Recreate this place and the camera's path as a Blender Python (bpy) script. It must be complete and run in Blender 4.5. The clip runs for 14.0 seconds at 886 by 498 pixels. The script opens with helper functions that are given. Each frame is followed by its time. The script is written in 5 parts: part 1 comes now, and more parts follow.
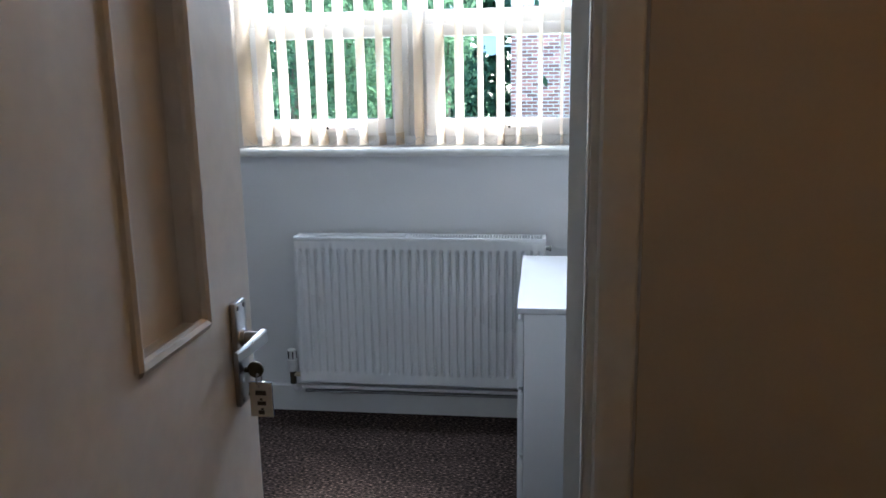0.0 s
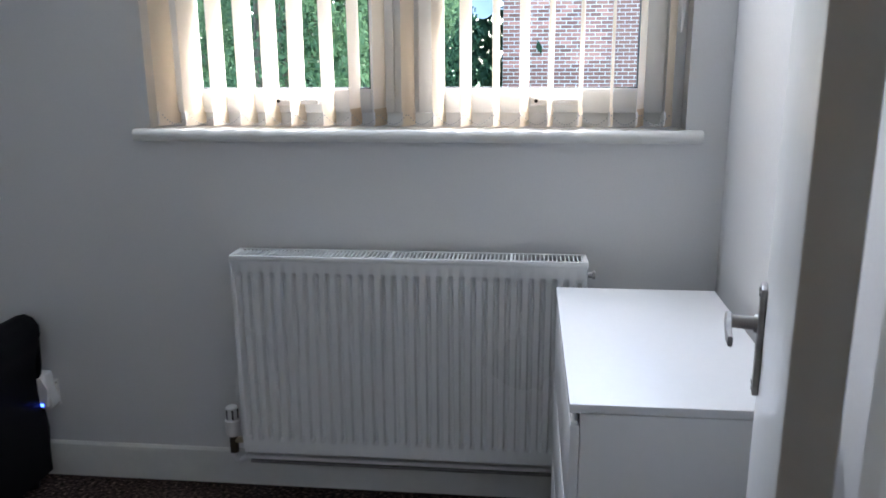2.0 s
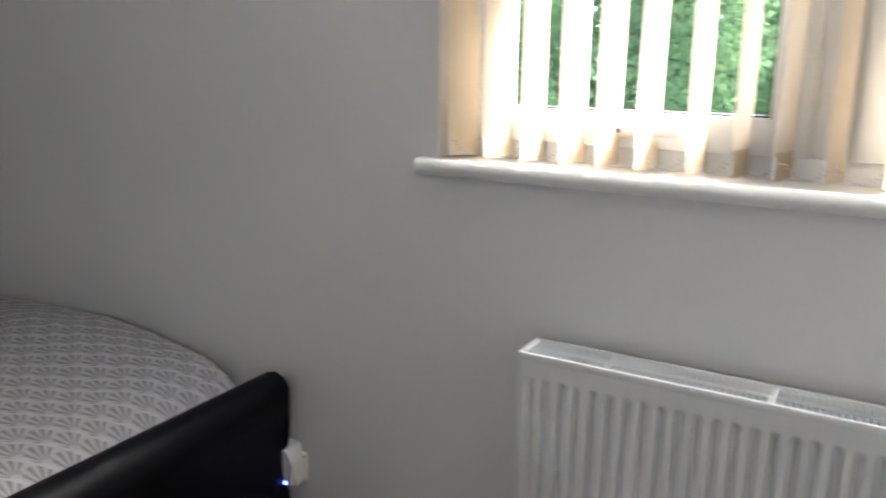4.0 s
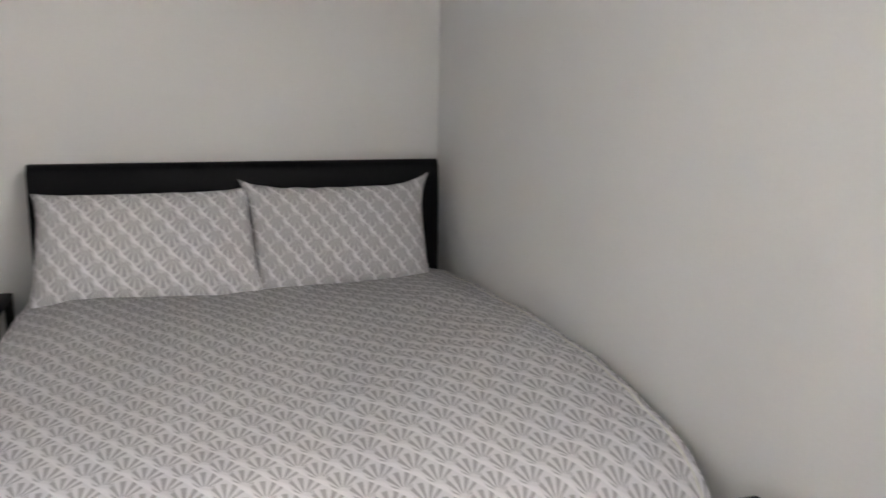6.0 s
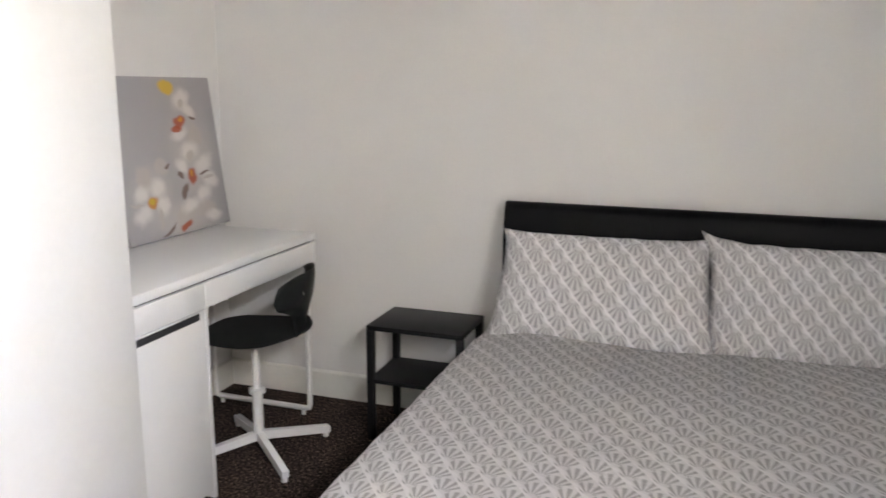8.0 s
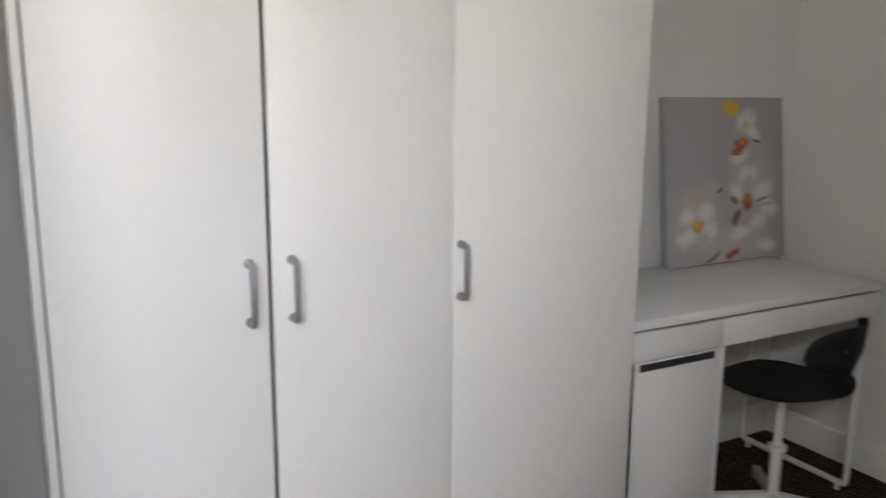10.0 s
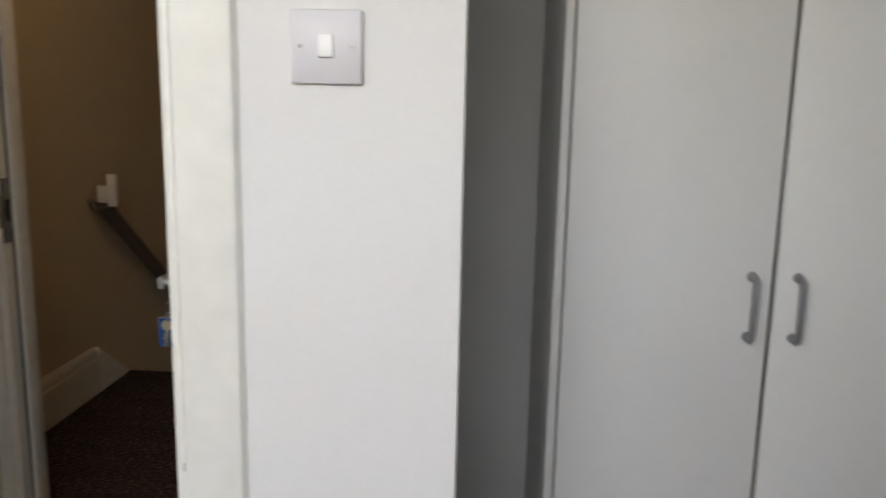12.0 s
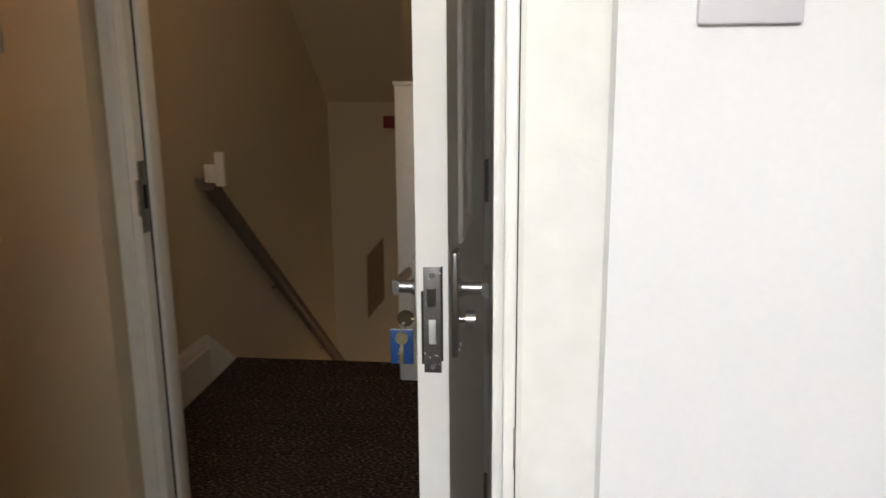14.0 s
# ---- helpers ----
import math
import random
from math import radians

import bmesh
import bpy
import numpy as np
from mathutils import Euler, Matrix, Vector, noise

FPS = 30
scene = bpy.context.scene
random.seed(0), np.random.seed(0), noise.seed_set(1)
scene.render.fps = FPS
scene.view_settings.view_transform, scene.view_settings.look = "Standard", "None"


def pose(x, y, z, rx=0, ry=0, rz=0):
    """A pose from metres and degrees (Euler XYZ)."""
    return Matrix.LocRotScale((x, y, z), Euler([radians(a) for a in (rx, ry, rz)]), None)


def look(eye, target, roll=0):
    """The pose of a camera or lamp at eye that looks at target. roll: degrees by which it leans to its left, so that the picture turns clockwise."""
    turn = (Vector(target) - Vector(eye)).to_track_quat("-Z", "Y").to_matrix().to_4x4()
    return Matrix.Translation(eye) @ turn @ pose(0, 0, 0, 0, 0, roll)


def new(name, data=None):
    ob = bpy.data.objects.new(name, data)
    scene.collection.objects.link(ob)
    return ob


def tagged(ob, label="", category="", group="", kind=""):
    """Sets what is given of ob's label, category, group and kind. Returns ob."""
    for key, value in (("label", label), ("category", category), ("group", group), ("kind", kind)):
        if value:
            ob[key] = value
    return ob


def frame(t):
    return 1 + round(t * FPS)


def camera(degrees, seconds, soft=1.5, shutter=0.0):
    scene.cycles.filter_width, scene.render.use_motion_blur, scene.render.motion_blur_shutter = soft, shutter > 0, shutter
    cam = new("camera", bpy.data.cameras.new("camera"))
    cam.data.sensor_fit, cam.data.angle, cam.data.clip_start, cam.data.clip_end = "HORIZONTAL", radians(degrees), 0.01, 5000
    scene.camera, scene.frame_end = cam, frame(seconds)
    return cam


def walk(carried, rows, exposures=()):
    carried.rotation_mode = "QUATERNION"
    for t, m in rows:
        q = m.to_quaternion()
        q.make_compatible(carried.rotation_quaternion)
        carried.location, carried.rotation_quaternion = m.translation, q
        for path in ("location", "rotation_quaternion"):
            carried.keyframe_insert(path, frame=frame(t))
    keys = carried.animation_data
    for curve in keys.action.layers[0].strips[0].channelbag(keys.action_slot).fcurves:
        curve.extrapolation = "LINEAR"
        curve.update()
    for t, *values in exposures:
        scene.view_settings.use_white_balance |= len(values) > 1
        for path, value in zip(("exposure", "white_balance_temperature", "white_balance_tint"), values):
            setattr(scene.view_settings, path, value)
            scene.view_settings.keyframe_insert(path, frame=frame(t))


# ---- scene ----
cam = camera(58.8, 14.0, shutter=0.4)
PATH = [
    (0, (0.966, -3.049, 1.351), (0.719, -1.108, 0.939), -0.9),
    (0.5, (0.914, -2.855, 1.342), (0.712, -0.918, 0.885), -0.9),
    (1, (0.89, -2.609, 1.342), (0.661, -0.683, 0.857), -0.2),
    (1.5, (0.864, -2.376, 1.308), (0.599, -0.458, 0.804), -0.3),
    (2, (0.818, -2.156, 1.319), (0.61, -0.228, 0.829), -0.4),
    (2.2, (0.816, -2.074, 1.316), (0.615, -0.145, 0.827), -0.3),
    (4.3, (0.533, -1.354, 1.317), (-0.664, 0.18, 0.856), 2.5),
    (4.5, (0.507, -1.328, 1.299), (-0.843, 0.081, 0.857), 4.2),
    (5, (0.47, -1.195, 1.335), (-1.161, -0.163, 0.809), 2.6),
    (5.5, (0.366, -1.026, 1.345), (-1.383, -0.195, 0.824), 2.2),
    (6, (0.291, -0.974, 1.278), (-1.554, -0.359, 0.809), 1.5),
    (6.5, (0.247, -0.901, 1.297), (-1.685, -0.687, 0.828), 2.1),
    (7, (0.228, -0.837, 1.295), (-1.717, -0.969, 0.85), 1.9),
    (9.3, (-0.069, -0.755, 1.334), (-1.49, -2.108, 0.945), 0.7),
    (9.5, (-0.088, -0.744, 1.339), (-1.369, -2.229, 0.947), 1.2),
    (10, (-0.114, -0.714, 1.323), (-1.053, -2.439, 0.945), 0.5),
    (10.5, (-0.106, -0.707, 1.325), (-0.739, -2.566, 0.947), 0.7),
    (11, (-0.092, -0.697, 1.315), (-0.464, -2.63, 0.961), 0.7),
    (11.5, (-0.046, -0.696, 1.312), (-0.195, -2.66, 0.967), 0.7),
    (12, (0.0, -0.7, 1.318), (0.117, -2.663, 0.954), 1.2),
    (12.5, (0.051, -0.704, 1.319), (0.446, -2.629, 0.944), 1.1),
    (13, (0.148, -0.745, 1.315), (0.646, -2.646, 0.943), 0.5),
    (13.5, (0.29, -0.824, 1.317), (0.697, -2.742, 0.924), -1.3),
    (14, (0.38, -0.936, 1.302), (0.602, -2.874, 0.859), -0.5),
]
walk(cam, [(t, look(eye, target, roll)) for t, eye, target, roll in PATH],
     [(0, 3.65, 5350, 10), (1, 3.8, 5450, 10), (2.2, 3.4, 5800, 13), (4.3, 4.2, 6500, 13), (4.5, 4.4, 6500, 13), (5.0, 5.3, 6500, 14), (5.5, 5.3, 6700, 15), (6.0, 5.1, 6800, 15), (6.5, 5.4, 6850, 15), (7, 5.6, 6900, 16),
      (9.3, 4.6, 6900, 15), (10.2, 4.05, 7000, 15), (10.5, 3.85, 7050, 15), (11, 3.05, 7050, 14), (11.5, 3.05, 7050, 13), (12.5, 3.65, 7100, 12), (14, 3.75, 7100, 12)])

# ---- world, sun, lamps ----
world = bpy.data.worlds.new("sky")
scene.world = world
world.use_nodes = True
wn = world.node_tree
sky = wn.nodes.new("ShaderNodeTexSky")
sky.sky_type, sky.sun_disc = "NISHITA", False
sky.sun_elevation, sky.sun_rotation = radians(55), radians(45)
wn.links.new(sky.outputs[0], wn.nodes["Background"].inputs[0])
wn.nodes["Background"].inputs[1].default_value = 0.15


def lamp(name, kind, m, energy, color, **settings):
    data = bpy.data.lights.new(name, kind)
    data.energy, data.color = energy, color
    ob = new(name, data)
    ob.matrix_world = m
    if kind == "SUN":
        data.angle = settings["angle"]
    elif kind == "AREA":
        data.shape, data.size, data.size_y = "RECTANGLE", settings["w"], settings["h"]
        data.spread = settings["spread"]
    else:
        data.shadow_soft_size = settings["r"]
    return ob


# the sun stands high in the north-east; the slats of the blind catch it
lamp("sun", "SUN", look((8.1, 8.1, 16.4), (0, 0, 0)), 5.0, (1.0, 0.95, 0.87), angle=radians(22))
# added area lamp, out of view in the top of the window opening; stands in for sky light that the blind scatters into
# the room
lamp("window_sky_fill", "AREA", look((0.49, 0.0, 1.93), (0.49, -0.70, 1.23)), 2.0, (0.90, 0.95, 1.0), w=1.42, h=0.16, spread=radians(165))
# warm lamp of the lobby, and unseen warm fill lamps added for the landing and the foot of the stairs
lamp("lobby_lamp", "POINT", pose(2.15, -1.765, 2.3), 0.36, (1.0, 0.58, 0.26), r=0.015)
lamp("landing_fill", "POINT", pose(0.95, -2.912, 2.32), 0.50, (1.0, 0.72, 0.45), r=0.05)
lamp("downstairs_fill", "POINT", pose(1.0, -5.9, -1.5), 0.3, (1.0, 0.72, 0.42), r=0.05)


# ---- materials ----
def material(name, color, rough=0.6, metal=0.0, spread=0.06, grain=90.0, bump=0.1, blotch=1.5, bdist=0.001, spec=0.5, coords="Object"):
    """Painted or plain surface with colour variation at two scales and a fine relief."""
    m = bpy.data.materials.new(name)
    m.use_nodes = True
    nt = m.node_tree
    n, l = nt.nodes, nt.links
    p = n["Principled BSDF"]
    p.inputs["Roughness"].default_value, p.inputs["Metallic"].default_value = rough, metal
    p.inputs["Specular IOR Level"].default_value = spec
    tc = n.new("ShaderNodeTexCoord")
    fine, big = n.new("ShaderNodeTexNoise"), n.new("ShaderNodeTexNoise")
    fine.inputs["Scale"].default_value, big.inputs["Scale"].default_value = grain, blotch
    fine.inputs["Detail"].default_value = big.inputs["Detail"].default_value = 4
    for t in (fine, big):
        l.new(tc.outputs[coords], t.inputs["Vector"])
    mix = n.new("ShaderNodeMath")
    mix.operation = "ADD"
    l.new(fine.outputs["Fac"], mix.inputs[0])
    l.new(big.outputs["Fac"], mix.inputs[1])
    ramp = n.new("ShaderNodeMapRange")
    ramp.inputs["From Min"].default_value, ramp.inputs["From Max"].default_value = 0.6, 1.4
    ramp.inputs["To Min"].default_value, ramp.inputs["To Max"].default_value = 1 - spread, 1 + spread
    l.new(mix.outputs[0], ramp.inputs["Value"])
    c = n.new("ShaderNodeVectorMath")
    c.operation = "SCALE"
    c.inputs[0].default_value = color
    l.new(ramp.outputs[0], c.inputs["Scale"])
    l.new(c.outputs[0], p.inputs["Base Color"])
    r2 = n.new("ShaderNodeMapRange")
    r2.inputs["To Min"].default_value, r2.inputs["To Max"].default_value = max(rough - 0.08, 0.02), min(rough + 0.08, 1)
    l.new(big.outputs["Fac"], r2.inputs["Value"])
    l.new(r2.outputs[0], p.inputs["Roughness"])
    b = n.new("ShaderNodeBump")
    b.inputs["Strength"].default_value, b.inputs["Distance"].default_value = bump, bdist
    l.new(fine.outputs["Fac"], b.inputs["Height"])
    l.new(b.outputs[0], p.inputs["Normal"])
    return m


M = {}
M["wall"] = material("wall_paint", (0.76, 0.75, 0.74), 0.75, spread=0.025, grain=140, bump=0.25, bdist=0.0006)
M["lobby"] = material("lobby_paint", (0.62, 0.53, 0.39), 0.75, spread=0.03, grain=140, bump=0.25, bdist=0.0006)
M["ceiling"] = material("ceiling_paint", (0.82, 0.81, 0.79), 0.85, spread=0.02)
M["gloss"] = material("gloss_trim", (0.78, 0.77, 0.73), 0.3, spread=0.04, grain=25, bump=0.25, bdist=0.002)
M["oldgloss"] = material("worn_gloss_trim", (0.79, 0.78, 0.73), 0.35, spread=0.07, grain=30, bump=0.45, bdist=0.003)
M["door"] = material("door_paint", (0.70, 0.66, 0.60), 0.32, spread=0.09, grain=30, bump=0.3, bdist=0.002)
M["white"] = material("white_foil", (0.80, 0.80, 0.80), 0.38, spread=0.015, grain=60, bump=0.05)
M["wardrobe"] = material("wardrobe_foil", (0.77, 0.765, 0.75), 0.42, spread=0.02, grain=60, bump=0.05)
M["enamel"] = material("radiator_enamel", (0.78, 0.78, 0.77), 0.28, spread=0.02, grain=40, bump=0.06)
M["upvc"] = material("window_plastic", (0.82, 0.82, 0.81), 0.3, spread=0.02)
M["plastic"] = material("white_plastic", (0.80, 0.78, 0.76), 0.35, spread=0.02)
M["switch"] = material("switch_plate_plastic", (0.64, 0.62, 0.645), 0.4, spread=0.02)
M["leather"] = material("black_leather", (0.004, 0.004, 0.0048), 0.5, spread=0.25, grain=220, bump=0.5, bdist=0.0008, spec=0.11)
M["blackmetal"] = material("black_powder_coat", (0.007, 0.007, 0.0075), 0.5, spread=0.15, grain=250, bump=0.2, spec=0.25)
M["blackplastic"] = material("black_plastic", (0.030, 0.034, 0.033), 0.45, spread=0.12, grain=200, bump=0.15)
# near-black of seals; also paints shade into slots, recesses and the radiator
M["dark"] = material("dark_part_and_gap_shade", (0.02, 0.018, 0.016), 0.8)
M["chrome"] = material("satin_chrome", (0.48, 0.48, 0.47), 0.28, 1.0, spread=0.08, grain=180, bump=0.05)
M["steel"] = material("worn_steel", (0.33, 0.32, 0.31), 0.42, 0.9, spread=0.35, grain=60, bump=0.3)
M["bolt"] = material("pale_bolt_steel", (0.62, 0.62, 0.60), 0.5, 0.5, spread=0.08, grain=120)
M["handle"] = material("grey_handle", (0.30, 0.305, 0.32), 0.42, 0.5, spread=0.1)
M["bronze"] = material("dark_key_metal", (0.09, 0.075, 0.05), 0.4, 0.9, spread=0.2)
M["brass"] = material("key_brass", (0.55, 0.48, 0.33), 0.35, 1.0, spread=0.15)
M["red"] = material("red_plastic", (0.17, 0.01, 0.01), 0.4)
M["blue"] = material("blue_plastic", (0.008, 0.05, 0.17), 0.4)
M["paper"] = material("paper_label", (0.72, 0.70, 0.64), 0.7)
M["ink"] = material("dark_ink", (0.05, 0.045, 0.04), 0.7)
M["rail"] = material("dark_stained_rail", (0.15, 0.115, 0.095), 0.5, spread=0.2, grain=40)
M["hatch"] = material("brown_panel", (0.26, 0.17, 0.09), 0.5, spread=0.2, grain=20)
# near-black that puts the shade of gaps and slots into colour
M["slot"] = material("gap_shade_black", (0.03, 0.03, 0.032), 0.7)
M["bark"] = material("bark", (0.12, 0.09, 0.06), 0.9, spread=0.3, grain=20, bump=0.8, bdist=0.02)
M["brick"] = material("red_brick", (0.40, 0.18, 0.14), 0.85, spread=0.3, grain=30, blotch=5, bump=0.5, bdist=0.004, coords="Generated")
M["mortar"] = material("pale_mortar", (0.80, 0.78, 0.75), 0.9, spread=0.12, grain=30)
M["tile"] = material("roof_tile", (0.12, 0.08, 0.07), 0.8, spread=0.25, grain=8)
M["grass"] = material("lawn", (0.06, 0.11, 0.03), 0.9, spread=0.35, grain=3, blotch=0.4)
M["dish"] = material("dish_and_backlit_bead_grey", (0.45, 0.47, 0.50), 0.5)


def random_tint(m, amount):
    """Vary the colour from piece to piece."""
    nt = m.node_tree
    p = nt.nodes["Principled BSDF"]
    src = p.inputs["Base Color"].links[0].from_socket
    info, mr, sc = nt.nodes.new("ShaderNodeObjectInfo"), nt.nodes.new("ShaderNodeMapRange"), nt.nodes.new("ShaderNodeVectorMath")
    mr.inputs["To Min"].default_value, mr.inputs["To Max"].default_value = 1 - amount, 1 + amount
    sc.operation = "SCALE"
    nt.links.new(info.outputs["Random"], mr.inputs["Value"])
    nt.links.new(src, sc.inputs[0])
    nt.links.new(mr.outputs[0], sc.inputs["Scale"])
    nt.links.new(sc.outputs[0], p.inputs["Base Color"])


random_tint(M["brick"], 0.45)


def carpet_material():
    m = bpy.data.materials.new("brown_fleck_carpet")
    m.use_nodes = True
    n, l = m.node_tree.nodes, m.node_tree.links
    p = n["Principled BSDF"]
    p.inputs["Roughness"].default_value = 1.0
    p.inputs["Specular IOR Level"].default_value = 0.1
    tc, mp = n.new("ShaderNodeTexCoord"), n.new("ShaderNodeMapping")
    mp.inputs["Scale"].default_value = (75, 170, 90)
    l.new(tc.outputs["Object"], mp.inputs["Vector"])
    a, b, c = (n.new("ShaderNodeTexNoise") for _ in range(3))
    for t, s, d in ((a, 1.0, 4), (b, 2.1, 3), (c, 0.05, 4)):
        t.inputs["Scale"].default_value, t.inputs["Detail"].default_value = s, d
        l.new(mp.outputs[0], t.inputs["Vector"])
    r = n.new("ShaderNodeValToRGB")
    e = r.color_ramp.elements
    e[0].position, e[0].color = 0.39, (0.010, 0.007, 0.006, 1)
    e[1].position, e[1].color = 0.69, (0.25, 0.175, 0.14, 1)
    k = e.new(0.51)
    k.color = (0.042, 0.029, 0.024, 1)
    k = e.new(0.6)
    k.color = (0.088, 0.060, 0.049, 1)
    l.new(a.outputs["Fac"], r.inputs["Fac"])
    mr, sc = n.new("ShaderNodeMapRange"), n.new("ShaderNodeVectorMath")
    mr.inputs["To Min"].default_value, mr.inputs["To Max"].default_value = 0.5, 1.6
    sc.operation = "SCALE"
    l.new(c.outputs["Fac"], mr.inputs["Value"])
    l.new(r.outputs[0], sc.inputs[0])
    l.new(mr.outputs[0], sc.inputs["Scale"])
    l.new(sc.outputs[0], p.inputs["Base Color"])
    bp = n.new("ShaderNodeBump")
    bp.inputs["Strength"].default_value, bp.inputs["Distance"].default_value = 0.9, 0.004
    l.new(b.outputs["Fac"], bp.inputs["Height"])
    l.new(bp.outputs[0], p.inputs["Normal"])
    return m


def fan_fabric(name, w=0.068, h=0.0475, band_at=0.39, foot_shade=0.3, fill=0.12, dark=(0.42, 0.405, 0.415), light=(0.82, 0.80, 0.81)):
    """Printed cotton with staggered rows of shell fans, in metres of the cloth's own u and v."""
    m = bpy.data.materials.new(name)
    m.use_nodes = True
    n, l = m.node_tree.nodes, m.node_tree.links
    p = n["Principled BSDF"]
    p.inputs["Roughness"].default_value = 0.9
    p.inputs["Specular IOR Level"].default_value = 0.15

    def op(kind, a, b=None, c=None):
        x = n.new("ShaderNodeMath")
        x.operation = kind
        for i, v in enumerate((a, b, c)):
            if v is None:
                continue
            if isinstance(v, (int, float)):
                x.inputs[i].default_value = v
            else:
                l.new(v, x.inputs[i])
        return x.outputs[0]

    uv, sep = n.new("ShaderNodeUVMap"), n.new("ShaderNodeSeparateXYZ")
    l.new(uv.outputs[0], sep.inputs[0])
    u, v = op("DIVIDE", sep.outputs[0], w), op("DIVIDE", sep.outputs[1], 2 * h)
    fp = op("SUBTRACT", op("FRACT", op("ADD", u, v)), 0.5)
    fq = op("SUBTRACT", op("FRACT", op("SUBTRACT", u, v)), 0.5)
    a = op("MULTIPLY", op("ADD", fp, fq), w / 2)
    b = op("ADD", op("MULTIPLY", op("SUBTRACT", fp, fq), h), 0.62 * h)

    def soft(x, gain):
        y = op("ADD", op("MULTIPLY", x, gain), 0.5)
        return op("MINIMUM", op("MAXIMUM", y, 0.0), 1.0)

    # seven petals spread from the foot of each shell; its plain grey foot paints relief shade
    ang = op("ARCTAN2", a, b)
    rad = op("SQRT", op("ADD", op("MULTIPLY", a, a), op("MULTIPLY", b, b)))
    petal = op("MULTIPLY", soft(op("SUBTRACT", op("COSINE", op("MULTIPLY", ang, 16.0)), 0.0), 2.0), op("MULTIPLY", soft(op("SUBTRACT", rad, w * 0.14), 160.0), soft(op("SUBTRACT", w * 0.86, rad), 400.0)))
    petal = op("MULTIPLY", petal, soft(op("SUBTRACT", 1.25, op("ABSOLUTE", ang)), 8.0))
    foot = op("MULTIPLY", op("MULTIPLY", soft(op("SUBTRACT", w * 0.42, rad), 60.0), soft(op("SUBTRACT", op("ABSOLUTE", ang), 0.9), 3.0)), foot_shade)
    wavy = op("MULTIPLY", op("COSINE", op("MULTIPLY", fq, 6.2832)), 0.06)
    band = op("MULTIPLY", soft(op("ADD", op("ADD", fp, wavy), band_at), 14.0), op("ADD", 0.55, op("MULTIPLY", soft(op("ADD", fq, 0.46), 14.0), 0.45)))
    fan = op("MULTIPLY", op("MAXIMUM", op("MAXIMUM", petal, foot), fill), band)
    nz = n.new("ShaderNodeTexNoise")
    nz.inputs["Scale"].default_value = 600
    l.new(uv.outputs[0], nz.inputs["Vector"])
    fac = op("MULTIPLY", fan, op("ADD", 0.75, op("MULTIPLY", nz.outputs["Fac"], 0.5)))
    mix = n.new("ShaderNodeMix")
    mix.data_type = "RGBA"
    mix.inputs[6].default_value, mix.inputs[7].default_value = (*light, 1), (*dark, 1)
    l.new(fac, mix.inputs[0])
    l.new(mix.outputs[2], p.inputs["Base Color"])
    big, bp = n.new("ShaderNodeTexNoise"), n.new("ShaderNodeBump")
    big.inputs["Scale"].default_value, big.inputs["Detail"].default_value = 14, 4
    l.new(uv.outputs[0], big.inputs["Vector"])
    bp.inputs["Strength"].default_value, bp.inputs["Distance"].default_value = 0.8, 0.012
    l.new(big.outputs["Fac"], bp.inputs["Height"])
    l.new(bp.outputs[0], p.inputs["Normal"])
    return m


def two_sided_cloth(name, color, through_part):
    m = bpy.data.materials.new(name)
    m.use_nodes = True
    n, l = m.node_tree.nodes, m.node_tree.links
    out = n["Material Output"]
    n.remove(n["Principled BSDF"])
    d, t, mx, nz, rp = n.new("ShaderNodeBsdfDiffuse"), n.new("ShaderNodeBsdfTranslucent"), n.new("ShaderNodeMixShader"), n.new("ShaderNodeTexNoise"), n.new("ShaderNodeValToRGB")
    nz.inputs["Scale"].default_value, nz.inputs["Detail"].default_value = 45, 4
    rp.color_ramp.elements[0].color = (*[c * 0.88 for c in color], 1)
    rp.color_ramp.elements[1].color = (*color, 1)
    l.new(nz.outputs["Fac"], rp.inputs[0])
    for x in (d, t):
        l.new(rp.outputs[0], x.inputs[0])
    mx.inputs[0].default_value = through_part
    l.new(d.outputs[0], mx.inputs[1])
    l.new(t.outputs[0], mx.inputs[2])
    l.new(mx.outputs[0], out.inputs[0])
    return m


def glass_material():
    m = bpy.data.materials.new("window_glass")
    m.use_nodes = True
    p = m.node_tree.nodes["Principled BSDF"]
    p.inputs["Transmission Weight"].default_value, p.inputs["Roughness"].default_value, p.inputs["IOR"].default_value = 1.0, 0.0, 1.02
    return m


